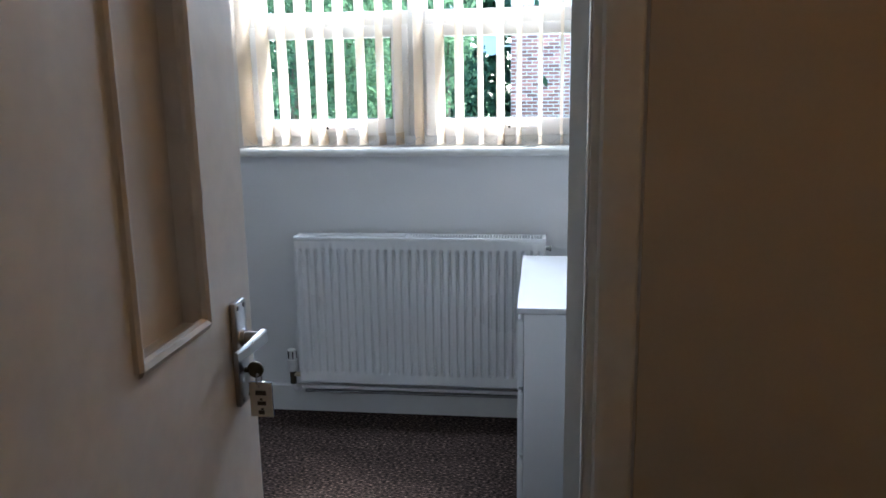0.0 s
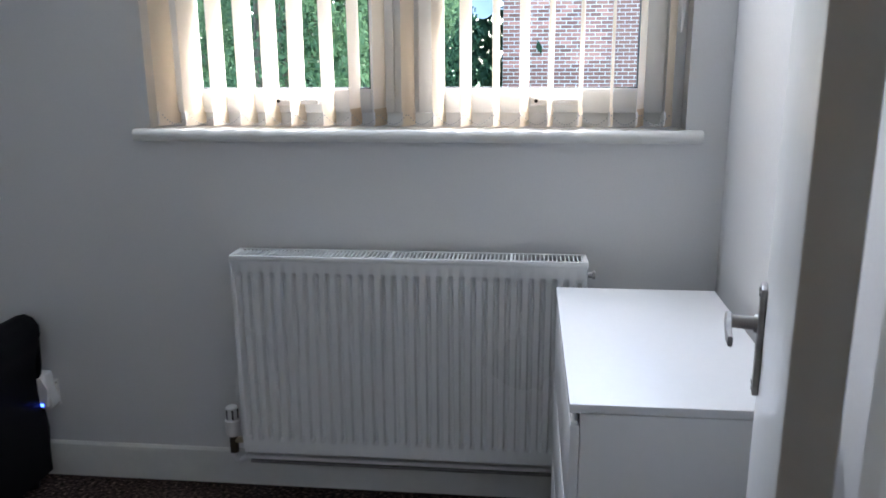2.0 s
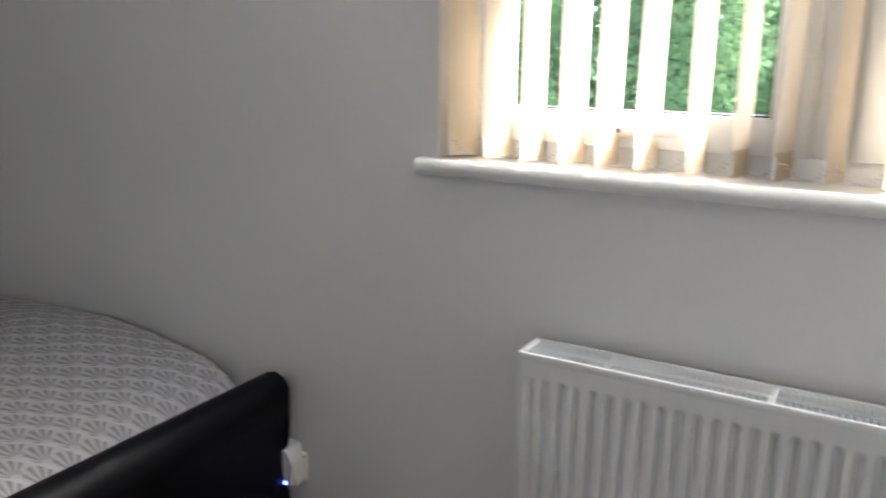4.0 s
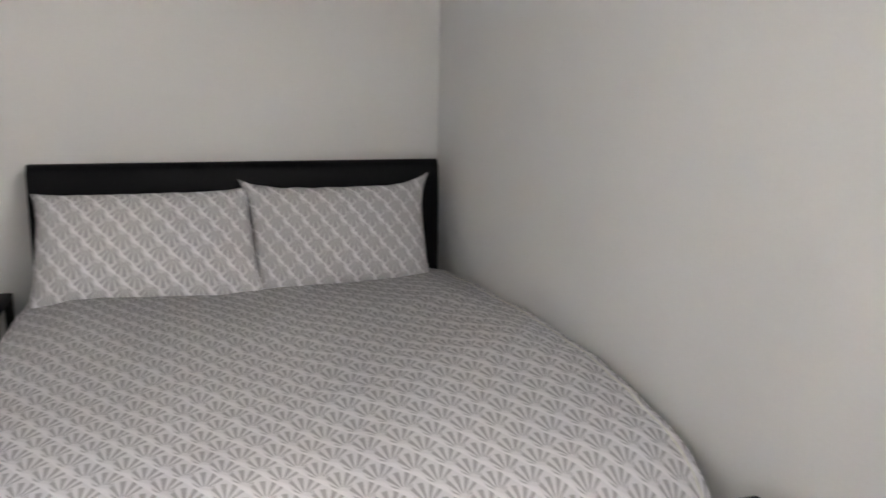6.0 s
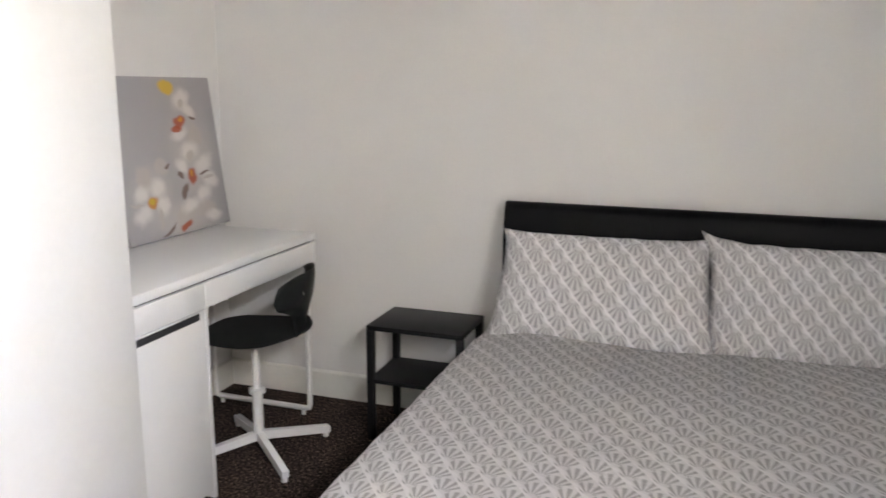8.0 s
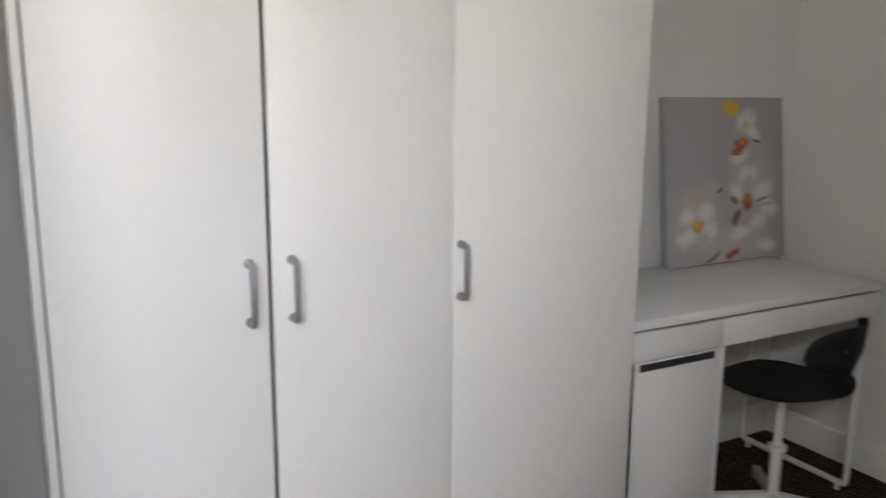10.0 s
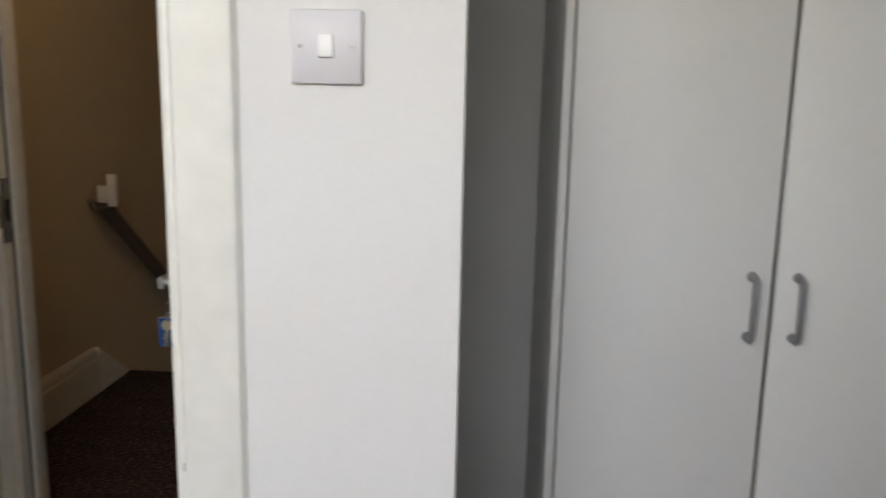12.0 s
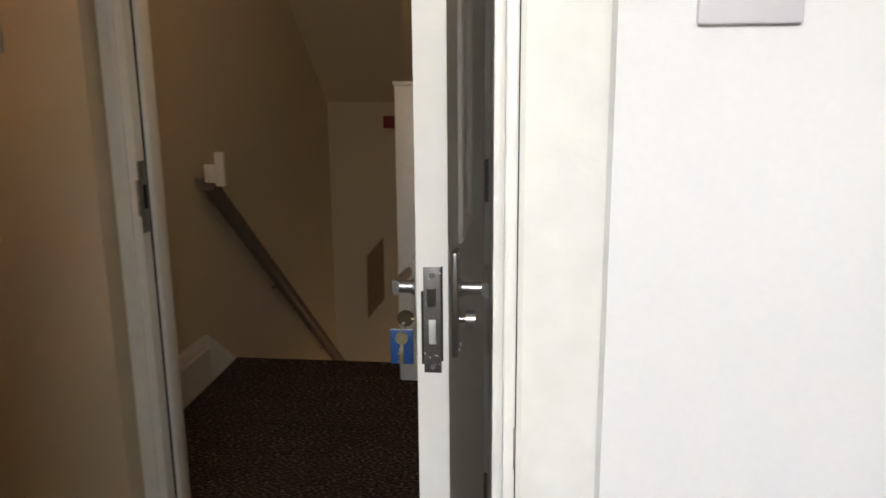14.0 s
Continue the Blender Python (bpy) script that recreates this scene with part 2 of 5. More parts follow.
def orchid_print():
    """Soft painted orchids on a grey ground; u from the picture's left edge, v from its foot."""
    m = bpy.data.materials.new("orchid_canvas_print")
    m.use_nodes = True
    n, l = m.node_tree.nodes, m.node_tree.links
    p = n["Principled BSDF"]
    p.inputs["Roughness"].default_value, p.inputs["Specular IOR Level"].default_value = 0.75, 0.2
    uv, nz, off, add = n.new("ShaderNodeUVMap"), n.new("ShaderNodeTexNoise"), n.new("ShaderNodeVectorMath"), n.new("ShaderNodeVectorMath")
    nz.inputs["Scale"].default_value, nz.inputs["Detail"].default_value = 7, 3
    l.new(uv.outputs[0], nz.inputs["Vector"])
    off.operation, add.operation = "MULTIPLY_ADD", "ADD"
    off.inputs[1].default_value, off.inputs[2].default_value = (0.09, 0.09, 0), (-0.045, -0.045, 0)
    l.new(nz.outputs["Color"], off.inputs[0])
    l.new(off.outputs[0], add.inputs[0])
    l.new(uv.outputs[0], add.inputs[1])
    state = []

    def lay_on(color, strength, shapes, hard=0.55):
        for x, z, rx, rz, a in shapes:
            mp, ln, mr, mx = n.new("ShaderNodeMapping"), n.new("ShaderNodeVectorMath"), n.new("ShaderNodeMapRange"), n.new("ShaderNodeMix")
            mp.vector_type = "TEXTURE"
            mp.inputs["Location"].default_value, mp.inputs["Rotation"].default_value, mp.inputs["Scale"].default_value = (x, z, 0), (0, 0, a), (rx, rz, 1)
            l.new(add.outputs[0], mp.inputs["Vector"])
            ln.operation = "LENGTH"
            l.new(mp.outputs[0], ln.inputs[0])
            mr.interpolation_type = "SMOOTHSTEP"
            for key, val in (("From Min", 1.0), ("From Max", hard), ("To Min", 0.0), ("To Max", strength)):
                mr.inputs[key].default_value = val
            l.new(ln.outputs["Value"], mr.inputs["Value"])
            mx.data_type = "RGBA"
            mx.inputs[7].default_value = (*color, 1)
            l.new(mr.outputs[0], mx.inputs[0])
            if state:
                l.new(state[-1], mx.inputs[6])
            else:
                mx.inputs[6].default_value = (0.40, 0.385, 0.395, 1)
            state.append(mx.outputs[2])
    shade, white, rust = (0.50, 0.46, 0.43), (0.70, 0.67, 0.64), (0.40, 0.085, 0.03)
    lay_on((0.50, 0.475, 0.465), 0.85, [(0.72, 0.50, 0.30, 0.42, 0), (0.25, 0.27, 0.26, 0.27, 0), (0.55, 0.10, 0.45, 0.16, 0)], 0.25)
    lay_on(shade, 0.8, [(0.20, 0.40, 0.09, 0.09, 0.4), (0.37, 0.45, 0.09, 0.08, -0.5), (0.55, 0.11, 0.13, 0.08, 0.2), (0.76, 0.62, 0.09, 0.09, 0.3), (0.76, 0.13, 0.14, 0.08, 0)])
    lay_on(white, 0.95, [(0.67, 0.86, 0.13, 0.085, 0.3), (0.74, 0.78, 0.10, 0.06, -0.5), (0.60, 0.64, 0.11, 0.06, 0.3), (0.67, 0.52, 0.13, 0.085, 0.1), (0.80, 0.43, 0.15, 0.075, 0.4), (0.86, 0.33, 0.12, 0.08, -0.3), (0.76, 0.24, 0.13, 0.08, 0.4)], 0.25)
    lay_on(white, 0.95, [(0.58, 0.43, 0.08, 0.06, -0.4), (0.60, 0.17, 0.12, 0.07, 0.3), (0.16, 0.30, 0.11, 0.07, 0.5), (0.31, 0.32, 0.10, 0.08, -0.4), (0.15, 0.17, 0.12, 0.08, 0.3), (0.34, 0.20, 0.08, 0.09, 0), (0.84, 0.08, 0.12, 0.06, 0)], 0.25)
    lay_on(shade, 0.9, [(0.67, 0.83, 0.035, 0.03, 0), (0.67, 0.49, 0.05, 0.045, 0.2), (0.10, 0.235, 0.07, 0.012, -0.2), (0.84, 0.345, 0.07, 0.014, 0.1), (0.30, 0.13, 0.03, 0.09, -0.2)])
    lay_on((0.16, 0.10, 0.08), 0.85, [(0.57, 0.27, 0.035, 0.085, -0.5), (0.54, 0.375, 0.035, 0.03, 0), (0.77, 0.735, 0.05, 0.014, 0.1), (0.36, 0.045, 0.10, 0.014, 0.5), (0.80, 0.375, 0.07, 0.010, 0.1), (0.43, 0.45, 0.04, 0.014, 0.4)])
    lay_on(rust, 0.9, [(0.62, 0.715, 0.075, 0.045, 0.2), (0.58, 0.675, 0.06, 0.02, 0), (0.665, 0.36, 0.065, 0.055, 0.1), (0.53, 0.05, 0.08, 0.03, 0.2)])
    lay_on((0.62, 0.27, 0.05), 0.9, [(0.63, 0.725, 0.03, 0.022, 0), (0.67, 0.375, 0.028, 0.024, 0), (0.25, 0.24, 0.07, 0.05, 0.3)])
    lay_on((0.66, 0.44, 0.06), 0.95, [(0.53, 0.93, 0.09, 0.055, -0.3), (0.245, 0.25, 0.045, 0.03, 0)])
    l.new(state[-1], p.inputs["Base Color"])
    weave, bp = n.new("ShaderNodeTexNoise"), n.new("ShaderNodeBump")
    weave.inputs["Scale"].default_value = 350
    l.new(uv.outputs[0], weave.inputs["Vector"])
    bp.inputs["Strength"].default_value, bp.inputs["Distance"].default_value = 0.3, 0.001
    l.new(weave.outputs["Fac"], bp.inputs["Height"])
    l.new(bp.outputs[0], p.inputs["Normal"])
    return m


def scraped_steel():
    """Dull steel with scraps of white paint left on it."""
    m = material("paint_scraped_steel", (0.17, 0.163, 0.157), 0.42, 0.8, spread=0.3, grain=60, bump=0.3)
    nt = m.node_tree
    n, l = nt.nodes, nt.links
    p = n["Principled BSDF"]
    src = p.inputs["Base Color"].links[0].from_socket
    tc, nz, mr, mx, mt = n.new("ShaderNodeTexCoord"), n.new("ShaderNodeTexNoise"), n.new("ShaderNodeMapRange"), n.new("ShaderNodeMix"), n.new("ShaderNodeMapRange")
    nz.inputs["Scale"].default_value, nz.inputs["Detail"].default_value, nz.inputs["Distortion"].default_value = 75, 6, 2.0
    l.new(tc.outputs["Object"], nz.inputs["Vector"])
    mr.inputs["From Min"].default_value, mr.inputs["From Max"].default_value = 0.635, 0.665
    l.new(nz.outputs["Fac"], mr.inputs["Value"])
    mx.data_type = "RGBA"
    mx.inputs[7].default_value = (0.72, 0.70, 0.66, 1)
    l.new(mr.outputs[0], mx.inputs[0])
    l.new(src, mx.inputs[6])
    l.new(mx.outputs[2], p.inputs["Base Color"])
    mt.inputs["To Min"].default_value, mt.inputs["To Max"].default_value = 0.85, 0.0
    l.new(mr.outputs[0], mt.inputs["Value"])
    l.new(mt.outputs[0], p.inputs["Metallic"])
    return m


M["orchids"] = orchid_print()
M["scraped"] = scraped_steel()
M["carpet"] = carpet_material()
# one fabric in two tones: duvet lightened, pillows darkened for how light falls
M["duvet"] = fan_fabric("fan_print_cotton_lightened", 0.068, 0.0475, 0.345, 0.25, 0.20, (0.47, 0.455, 0.465), (0.88, 0.86, 0.875))
M["pillowcase"] = fan_fabric("fan_print_cotton_shaded", 0.072, 0.047, 0.36, 0.5, 0.40, (0.31, 0.30, 0.312), (0.70, 0.69, 0.70))
M["slat"] = two_sided_cloth("cream_blind_fabric", (0.91, 0.845, 0.75), 0.66)
M["hem"] = material("beige_weight_pocket", (0.70, 0.58, 0.43), 0.8)
M["leaf"] = two_sided_cloth("tree_leaves", (0.10, 0.165, 0.085), 0.5)
M["leaf2"] = two_sided_cloth("dark_leaves", (0.065, 0.125, 0.07), 0.45)
M["glass"] = glass_material()
led = bpy.data.materials.new("blue_indicator")
led.use_nodes = True
led.node_tree.nodes["Principled BSDF"].inputs["Emission Color"].default_value = (0.05, 0.1, 1, 1)
led.node_tree.nodes["Principled BSDF"].inputs["Emission Strength"].default_value = 1.5
led.node_tree.nodes["Principled BSDF"].inputs["Base Color"].default_value = (0.05, 0.1, 0.8, 1)
M["led"] = led


# ---- mesh helpers ----
def bx(bm, x0, x1, y0, y1, z0, z1, bevel=0.0, seg=2, m=None):
    """Add a box, its edges rounded by bevel."""
    vs = [bm.verts.new((x, y, z)) for x in (x0, x1) for y in (y0, y1) for z in (z0, z1)]
    fs = [bm.faces.new([vs[i] for i in q]) for q in ((0, 1, 3, 2), (4, 6, 7, 5), (0, 4, 5, 1), (2, 3, 7, 6), (0, 2, 6, 4), (1, 5, 7, 3))]
    geo = list(vs)
    if bevel:
        es = list({e for f in fs for e in f.edges})
        r = bmesh.ops.bevel(bm, geom=es, offset=bevel, segments=seg, affect="EDGES", profile=0.5)
        geo = list({v for f in r["faces"] for v in f.verts} | {v for v in vs if v.is_valid})
    if m is not None:
        bmesh.ops.transform(bm, matrix=m, verts=geo)
    return bm


def tube(bm, pts, r, seg=10, cap=True):
    """Sweep a round section along points; r may be one radius or one per point."""
    pts = [Vector(p) for p in pts]
    rs = r if isinstance(r, (list, tuple)) else [r] * len(pts)
    rings, side = [], None
    for i, p in enumerate(pts):
        d = (pts[min(i + 1, len(pts) - 1)] - pts[max(i - 1, 0)]).normalized()
        if side is None:
            side = d.orthogonal().normalized()
        side = (side - d * side.dot(d)).normalized()
        up = d.cross(side)
        rings.append([bm.verts.new(p + (side * math.cos(a) + up * math.sin(a)) * rs[i]) for a in [2 * math.pi * k / seg for k in range(seg)]])
    for a, b in zip(rings, rings[1:]):
        for k in range(seg):
            bm.faces.new((a[k], a[(k + 1) % seg], b[(k + 1) % seg], b[k]))
    if cap:
        bm.faces.new(rings[0][::-1])
        bm.faces.new(rings[-1])
    return bm


def extrude_profile(bm, pts, axis, a, b):
    """Extrude a closed profile of 2D points along an axis from a to b."""
    def at(p, q):
        return {"x": (q, p[0], p[1]), "y": (p[0], q, p[1]), "z": (p[0], p[1], q)}[axis]
    lo, hi = [bm.verts.new(at(p, a)) for p in pts], [bm.verts.new(at(p, b)) for p in pts]
    k = len(pts)
    for i in range(k):
        bm.faces.new((lo[i], lo[(i + 1) % k], hi[(i + 1) % k], hi[i]))
    bm.faces.new(lo[::-1])
    bm.faces.new(hi)
    return bm


def grid(bm, nu, nv, f, uv=None):
    """A sheet of nu x nv cells through f(u, v), u and v from 0 to 1; uv gives cloth metres."""
    vs = [[bm.verts.new(f(i / nu, j / nv)) for j in range(nv + 1)] for i in range(nu + 1)]
    lay = bm.loops.layers.uv.verify() if uv else None
    for i in range(nu):
        for j in range(nv):
            q = ((i, j), (i + 1, j), (i + 1, j + 1), (i, j + 1))
            fc = bm.faces.new([vs[a][b] for a, b in q])
            if uv:
                for lp, (a, b) in zip(fc.loops, q):
                    lp[lay].uv = uv(a / nu, b / nv)
    return vs


def finish(name, bm, mat, smooth=None):
    bmesh.ops.recalc_face_normals(bm, faces=bm.faces)
    me = bpy.data.meshes.new(name)
    bm.to_mesh(me)
    bm.free()
    me.materials.append(mat)
    if smooth:
        me.polygons.foreach_set("use_smooth", [True] * len(me.polygons))
        me.set_sharp_from_angle(angle=radians(smooth))
    return me


def solo(name, bm, mat, label, category, group="", kind="", smooth=35):
    return tagged(new(name, finish(name, bm, mat, smooth)), label, category, group, kind)


def thing(name, loc, label, category, group=""):
    ob = new(name)
    ob.location = loc
    ob.empty_display_size = 0.1
    return tagged(ob, label, category, group)


def part(name, bm, mat, parent, label="", smooth=35):
    """One mesh, given in world metres, under a thing or a part."""
    ob = new(name, finish(name, bm, mat, smooth))
    ob.parent = parent
    if parent.type == "EMPTY":
        ob.matrix_parent_inverse = Matrix.Translation(-Vector(parent.location))
    if label:
        tagged(ob, label)
    return ob


def B():
    return bmesh.new()


def box(x0, x1, y0, y1, z0, z1, bevel=0.0, seg=2, m=None):
    return bx(B(), x0, x1, y0, y1, z0, z1, bevel, seg, m)


# ---- structure ----
H = 2.4                      # ceiling height
WX, EX = -2.74, 1.345        # west and east wall faces
SY = -2.75                   # south wall face behind wardrobe and desk
NIB = -1.655                 # north face of the doorway wall
OW, OE = 0.417, 1.045          # bedroom doorway
LX, LY = 2.60, -2.77         # lobby east wall, lobby doorway wall
CX, SF = 1.415, -2.70        # corner and north face of the lobby wall that stands forward
D1W, D1E = 0.50, 1.345       # lobby doorway
STX, STY = 1.76, -4.263      # stair wall, top of the stairs


def wall(name, boxes, mat, label):
    bm = B()
    for b in boxes:
        bx(bm, *b)
    return solo(name, bm, mat, label, "wall", kind="structure", smooth=None)


# window wall with its opening
WO = (-0.25, 1.235, 1.10, 2.12)
wall("wall_north", [(WX - 0.12, WO[0], 0, 0.28, -0.1, H), (WO[1], EX + 0.12, 0, 0.28, -0.1, H), (WO[0], WO[1], 0, 0.28, -0.1, WO[2] - 0.0245), (WO[0], WO[1], 0, 0.28, WO[3], H)], M["wall"], "white painted plaster wall below and beside the window")
wall("wall_west", [(WX - 0.12, WX, SY - 0.12, 0, -0.1, H)], M["wall"], "white painted plaster wall behind the bed")
wall("wall_south", [(WX, 0.10, SY - 0.12, SY, -0.1, H)], M["wall"], "white painted plaster wall behind desk and wardrobe")
wall("wall_east", [(EX, EX + 0.12, NIB, 0, -0.1, H)], M["wall"], "white painted plaster wall beside the chest of drawers")
wall("wall_doorway", [(0.035, OW - 0.025, NIB - 0.065, NIB, -0.1, H), (OE + 0.025, LX + 0.12, NIB - 0.065, NIB, -0.1, H), (OW - 0.025, OE + 0.025, NIB - 0.065, NIB, 2.03, H)], M["wall"], "white painted wall with the bedroom doorway")
wall("wall_lobby_north", [(0.225, OW - 0.03, NIB - 0.071, NIB - 0.0655, 0, H), (OE + 0.09, LX, NIB - 0.071, NIB - 0.0655, 0, H)], M["lobby"], "cream painted lobby face of the doorway wall")
wall("wall_niche", [(0.10, 0.22, SY - 0.12, NIB - 0.065, -0.1, H)], M["wall"], "white painted wall between wardrobe niche and lobby")
wall("wall_lobby_east", [(LX, LX + 0.12, LY - 0.1, NIB - 0.065, -0.1, H)], M["lobby"], "cream painted end wall of the lobby")
wall("wall_lobby_south", [(0.22, D1W - 0.03, LY - 0.1, LY, -0.1, H), (D1E + 0.03, CX, LY - 0.1, LY, -0.1, H), (D1W - 0.03, D1E + 0.03, LY - 0.1, LY, 2.04, H)], M["lobby"], "cream painted wall with the landing doorway")
wall("wall_lobby_forward", [(CX, LX, LY - 0.1, SF, -0.1, H)], M["lobby"], "cream painted lobby wall with switch")
wall("wall_stair_east", [(STX, STX + 0.12, -6.4, LY - 0.1, -2.7, H)], M["lobby"], "cream painted wall along the stairs")
wall("wall_stair_south", [(-0.5, STX, -6.32, -6.2, -2.7, H)], M["lobby"], "cream painted wall at the foot of the stairs")
wall("wall_landing_west", [(-0.5, -0.38, -6.2, LY - 0.1, -2.7, H)], M["lobby"], "cream painted wall of the landing")
wall("wall_landing_north", [(-0.38, 0.22, LY - 0.1, LY - 0.01, -0.1, H)], M["lobby"], "cream painted wall closing the landing")
wall("wall_stair_west", [(0.80, 0.86, -6.2, STY - 0.02, -2.7, -0.06)], M["lobby"], "cream painted wall below the landing edge")

wall("wall_under_landing", [(-0.5, STX + 0.12, -2.99, -2.88, -2.75, -0.1)], M["lobby"], "cream painted wall below the landing")

solo("ceiling", box(WX - 0.1, LX + 0.1, -6.3, 0.25, H, H + 0.1), M["ceiling"], "white painted ceiling", "ceiling", kind="structure", smooth=None)
solo("ceiling_stair_slope", extrude_profile(B(), [(-4.48, H), (-6.2, 1.10), (-6.2, H)], "x", 0.86, STX), M["lobby"], "cream painted sloping ceiling above the stairs", "ceiling", kind="structure", smooth=None)
bm = B()
bx(bm, WX, EX, NIB - 0.05, 0, -0.1, 0)
bx(bm, WX, 0.10, SY, NIB - 0.05, -0.1, 0)
bx(bm, 0.22, LX, LY - 0.05, NIB - 0.05, -0.1, 0)
solo("floor", bm, M["carpet"], "dark brown flecked carpet on the bedroom floor", "floor", kind="structure", smooth=None)
bm = B()
bx(bm, -0.38, STX, STY + 0.02, LY - 0.05, -0.1, 0)
bx(bm, -0.38, 0.80, -6.2, STY + 0.02, -0.1, 0)
solo("floor_landing", bm, M["carpet"], "dark brown flecked carpet on the landing", "floor", kind="structure", smooth=None)
solo("floor_below", box(-0.4, STX, -6.2, LY - 0.1, -2.75, -2.65), M["carpet"], "dark carpet at the foot of the stairs", "floor", kind="structure", smooth=None)

# stairs going down, one step each
stairs = thing("stairs", (1.3, STY, -0.2), "carpeted staircase going down from the landing", "stairs")
for i in range(9):
    y = STY - 0.215 * i
    part("step", box(0.86, STX, y - 0.235, y + 0.02, -0.19 * (i + 1) - 0.19, -0.19 * (i + 1) if i else -0.19, 0.012), M["carpet"], stairs)
part("nosing", box(0.80, STX, STY - 0.03, STY + 0.03, -0.1, 0.002, 0.012), M["carpet"], stairs)


def skirting(name, x0, x1, y0, y1, nx, ny, h=0.115, t=0.016, mat="gloss", label="white gloss skirting board"):
    """A board along an axis, standing t proud of the wall on the side (nx, ny), with a rounded top."""
    prof = [(0, 0), (t, 0), (t, h - 0.02), (t * 0.8, h - 0.007), (t * 0.35, h), (0, h)]
    if h > 0.15:             # tall board with a moulded head
        prof = [(0, 0), (t, 0), (t, h - 0.055), (t * 0.65, h - 0.050), (t * 0.65, h - 0.040), (t * 0.9, h - 0.032), (t * 0.75, h - 0.012), (t * 0.3, h), (0, h)]
    bm = B()
    if ny:
        extrude_profile(bm, [(y0 + p * ny, q) for p, q in prof], "x", x0, x1)
    else:
        extrude_profile(bm, [(x0 + p * nx, q) for p, q in prof], "y", y0, y1)
    return solo(name, bm, M[mat], label, "skirting board", kind="structure", smooth=25)


skirting("baseboard_north", WX, EX, 0, 0, 0, -1)
skirting("baseboard_west", WX, WX, SY, 0, 1, 0)
skirting("baseboard_south", WX, -1.46, SY, SY, 0, 1)
skirting("baseboard_east", EX, EX, NIB, 0, -1, 0)
skirting("baseboard_nib", 0.035, 0.29, NIB, NIB, 0, 1)
skirting("baseboard_lobby", LX, LX, SF, NIB - 0.065, -1, 0, 0.108, mat="door", label="cream gloss skirting board")
skirting("baseboard_lobby_return", CX, CX, LY, SF, -1, 0, 0.108, mat="door", label="cream gloss skirting board")
skirting("baseboard_lobby_south", CX - 0.016, LX, SF, SF, 0, 1, 0.108, mat="door", label="cream gloss skirting board")
skirting("baseboard_stair", STX, STX, -3.99, LY - 0.1, -1, 0, 0.21, 0.022, mat="door", label="tall cream gloss skirting board")
bm = B()
extrude_profile(bm, [(-3.99, 0.0), (-3.99, 0.21), (-4.28, 0.0), (-6.2, -1.5), (-6.2, -1.75), (-4.28, -0.22)], "x", STX - 0.022, STX)
solo("trim_stair_string", bm, M["oldgloss"], "cream gloss stair string on the wall", "stair string", kind="structure", smooth=None)


def architrave(name, x, w, y, ny, top, mat, mirror=1):
    """An upright moulding w wide from x, standing proud of the wall face y."""
    prof = [(0, 0), (0, 0.009), (0.005, 0.013), (w * 0.30, 0.0135), (w * 0.36, 0.012), (w * 0.85, 0.012), (w - 0.006, 0.010), (w, 0)]
    bm = B()
    extrude_profile(bm, [(x + p * mirror, y + q * ny) for p, q in prof], "z", 0, top)
    return solo(name, bm, M[mat], "white gloss door architrave with worn paint", "architrave", kind="structure", smooth=25)


# bedroom doorway: linings, stops and architraves
for nm, x0, x1, sx, stop in (("trim_lining_west", OW - 0.025, OW - 0.012, 1, 0.012), ("trim_lining_east", OE, OE + 0.025, -1, 0.004)):
    bm = box(x0, x1, NIB - 0.068, NIB + 0.003, 0, 2.03, 0.003)
    face = x1 if sx > 0 else x0
    s = sorted((face, face + stop * sx))
    bx(bm, s[0], s[1], NIB - 0.066, NIB - 0.034, 0, 2.03, 0.002)
    solo(nm, bm, M["oldgloss"], "white gloss door lining with chipped paint", "door lining", kind="structure")
solo("trim_lining_head", box(OW, OE, NIB - 0.068, NIB + 0.003, 2.005, 2.03, 0.003), M["oldgloss"], "white gloss door head lining", "door lining", kind="structure")
architrave("trim_architrave_west", OW - 0.0255, 0.083, NIB, 1, 2.1, "oldgloss", -1)
architrave("trim_architrave_east", OE + 0.029, 0.088, NIB, 1, 2.1, "oldgloss", 1)
architrave("trim_architrave_west_lobby", OW - 0.015, 0.07, NIB - 0.065, -1, 2.1, "oldgloss", -1)
architrave("trim_architrave_east_lobby", OE + 0.015, 0.07, NIB - 0.065, -1, 2.1, "oldgloss", 1)
# lobby doorway
for nm, x0, x1, sx in (("trim_lobby_lining_west", D1W - 0.03, D1W - 0.004, 1), ("trim_lobby_lining_east", D1E, D1E + 0.03, -1)):
    bm = box(x0, x1, LY - 0.103, LY + 0.003, 0, 2.04, 0.003)
    s = sorted((x1 if sx > 0 else x0, (x1 if sx > 0 else x0) + 0.014 * sx))
    bx(bm, s[0], s[1], LY - 0.103, LY - 0.045, 0, 2.04, 0.002)
    solo(nm, bm, M["oldgloss"], "cream gloss door lining with stop bead", "door lining", kind="structure")
architrave("trim_lobby_architrave_east", D1E + 0.022, 0.044, LY, 1, 2.1, "oldgloss", 1)
architrave("trim_lobby_architrave_west", D1W - 0.022, 0.075, LY, 1, 2.1, "oldgloss", -1)
# near-black strip puts the gap shadow at the door stop into colour
solo("trim_seal_strip", box(D1E - 0.002, D1E + 0.002, LY - 0.044, LY - 0.036, 0, 2.03), M["dark"], "dark strip painted as the gap shadow at the door stop", "door seal", kind="structure")


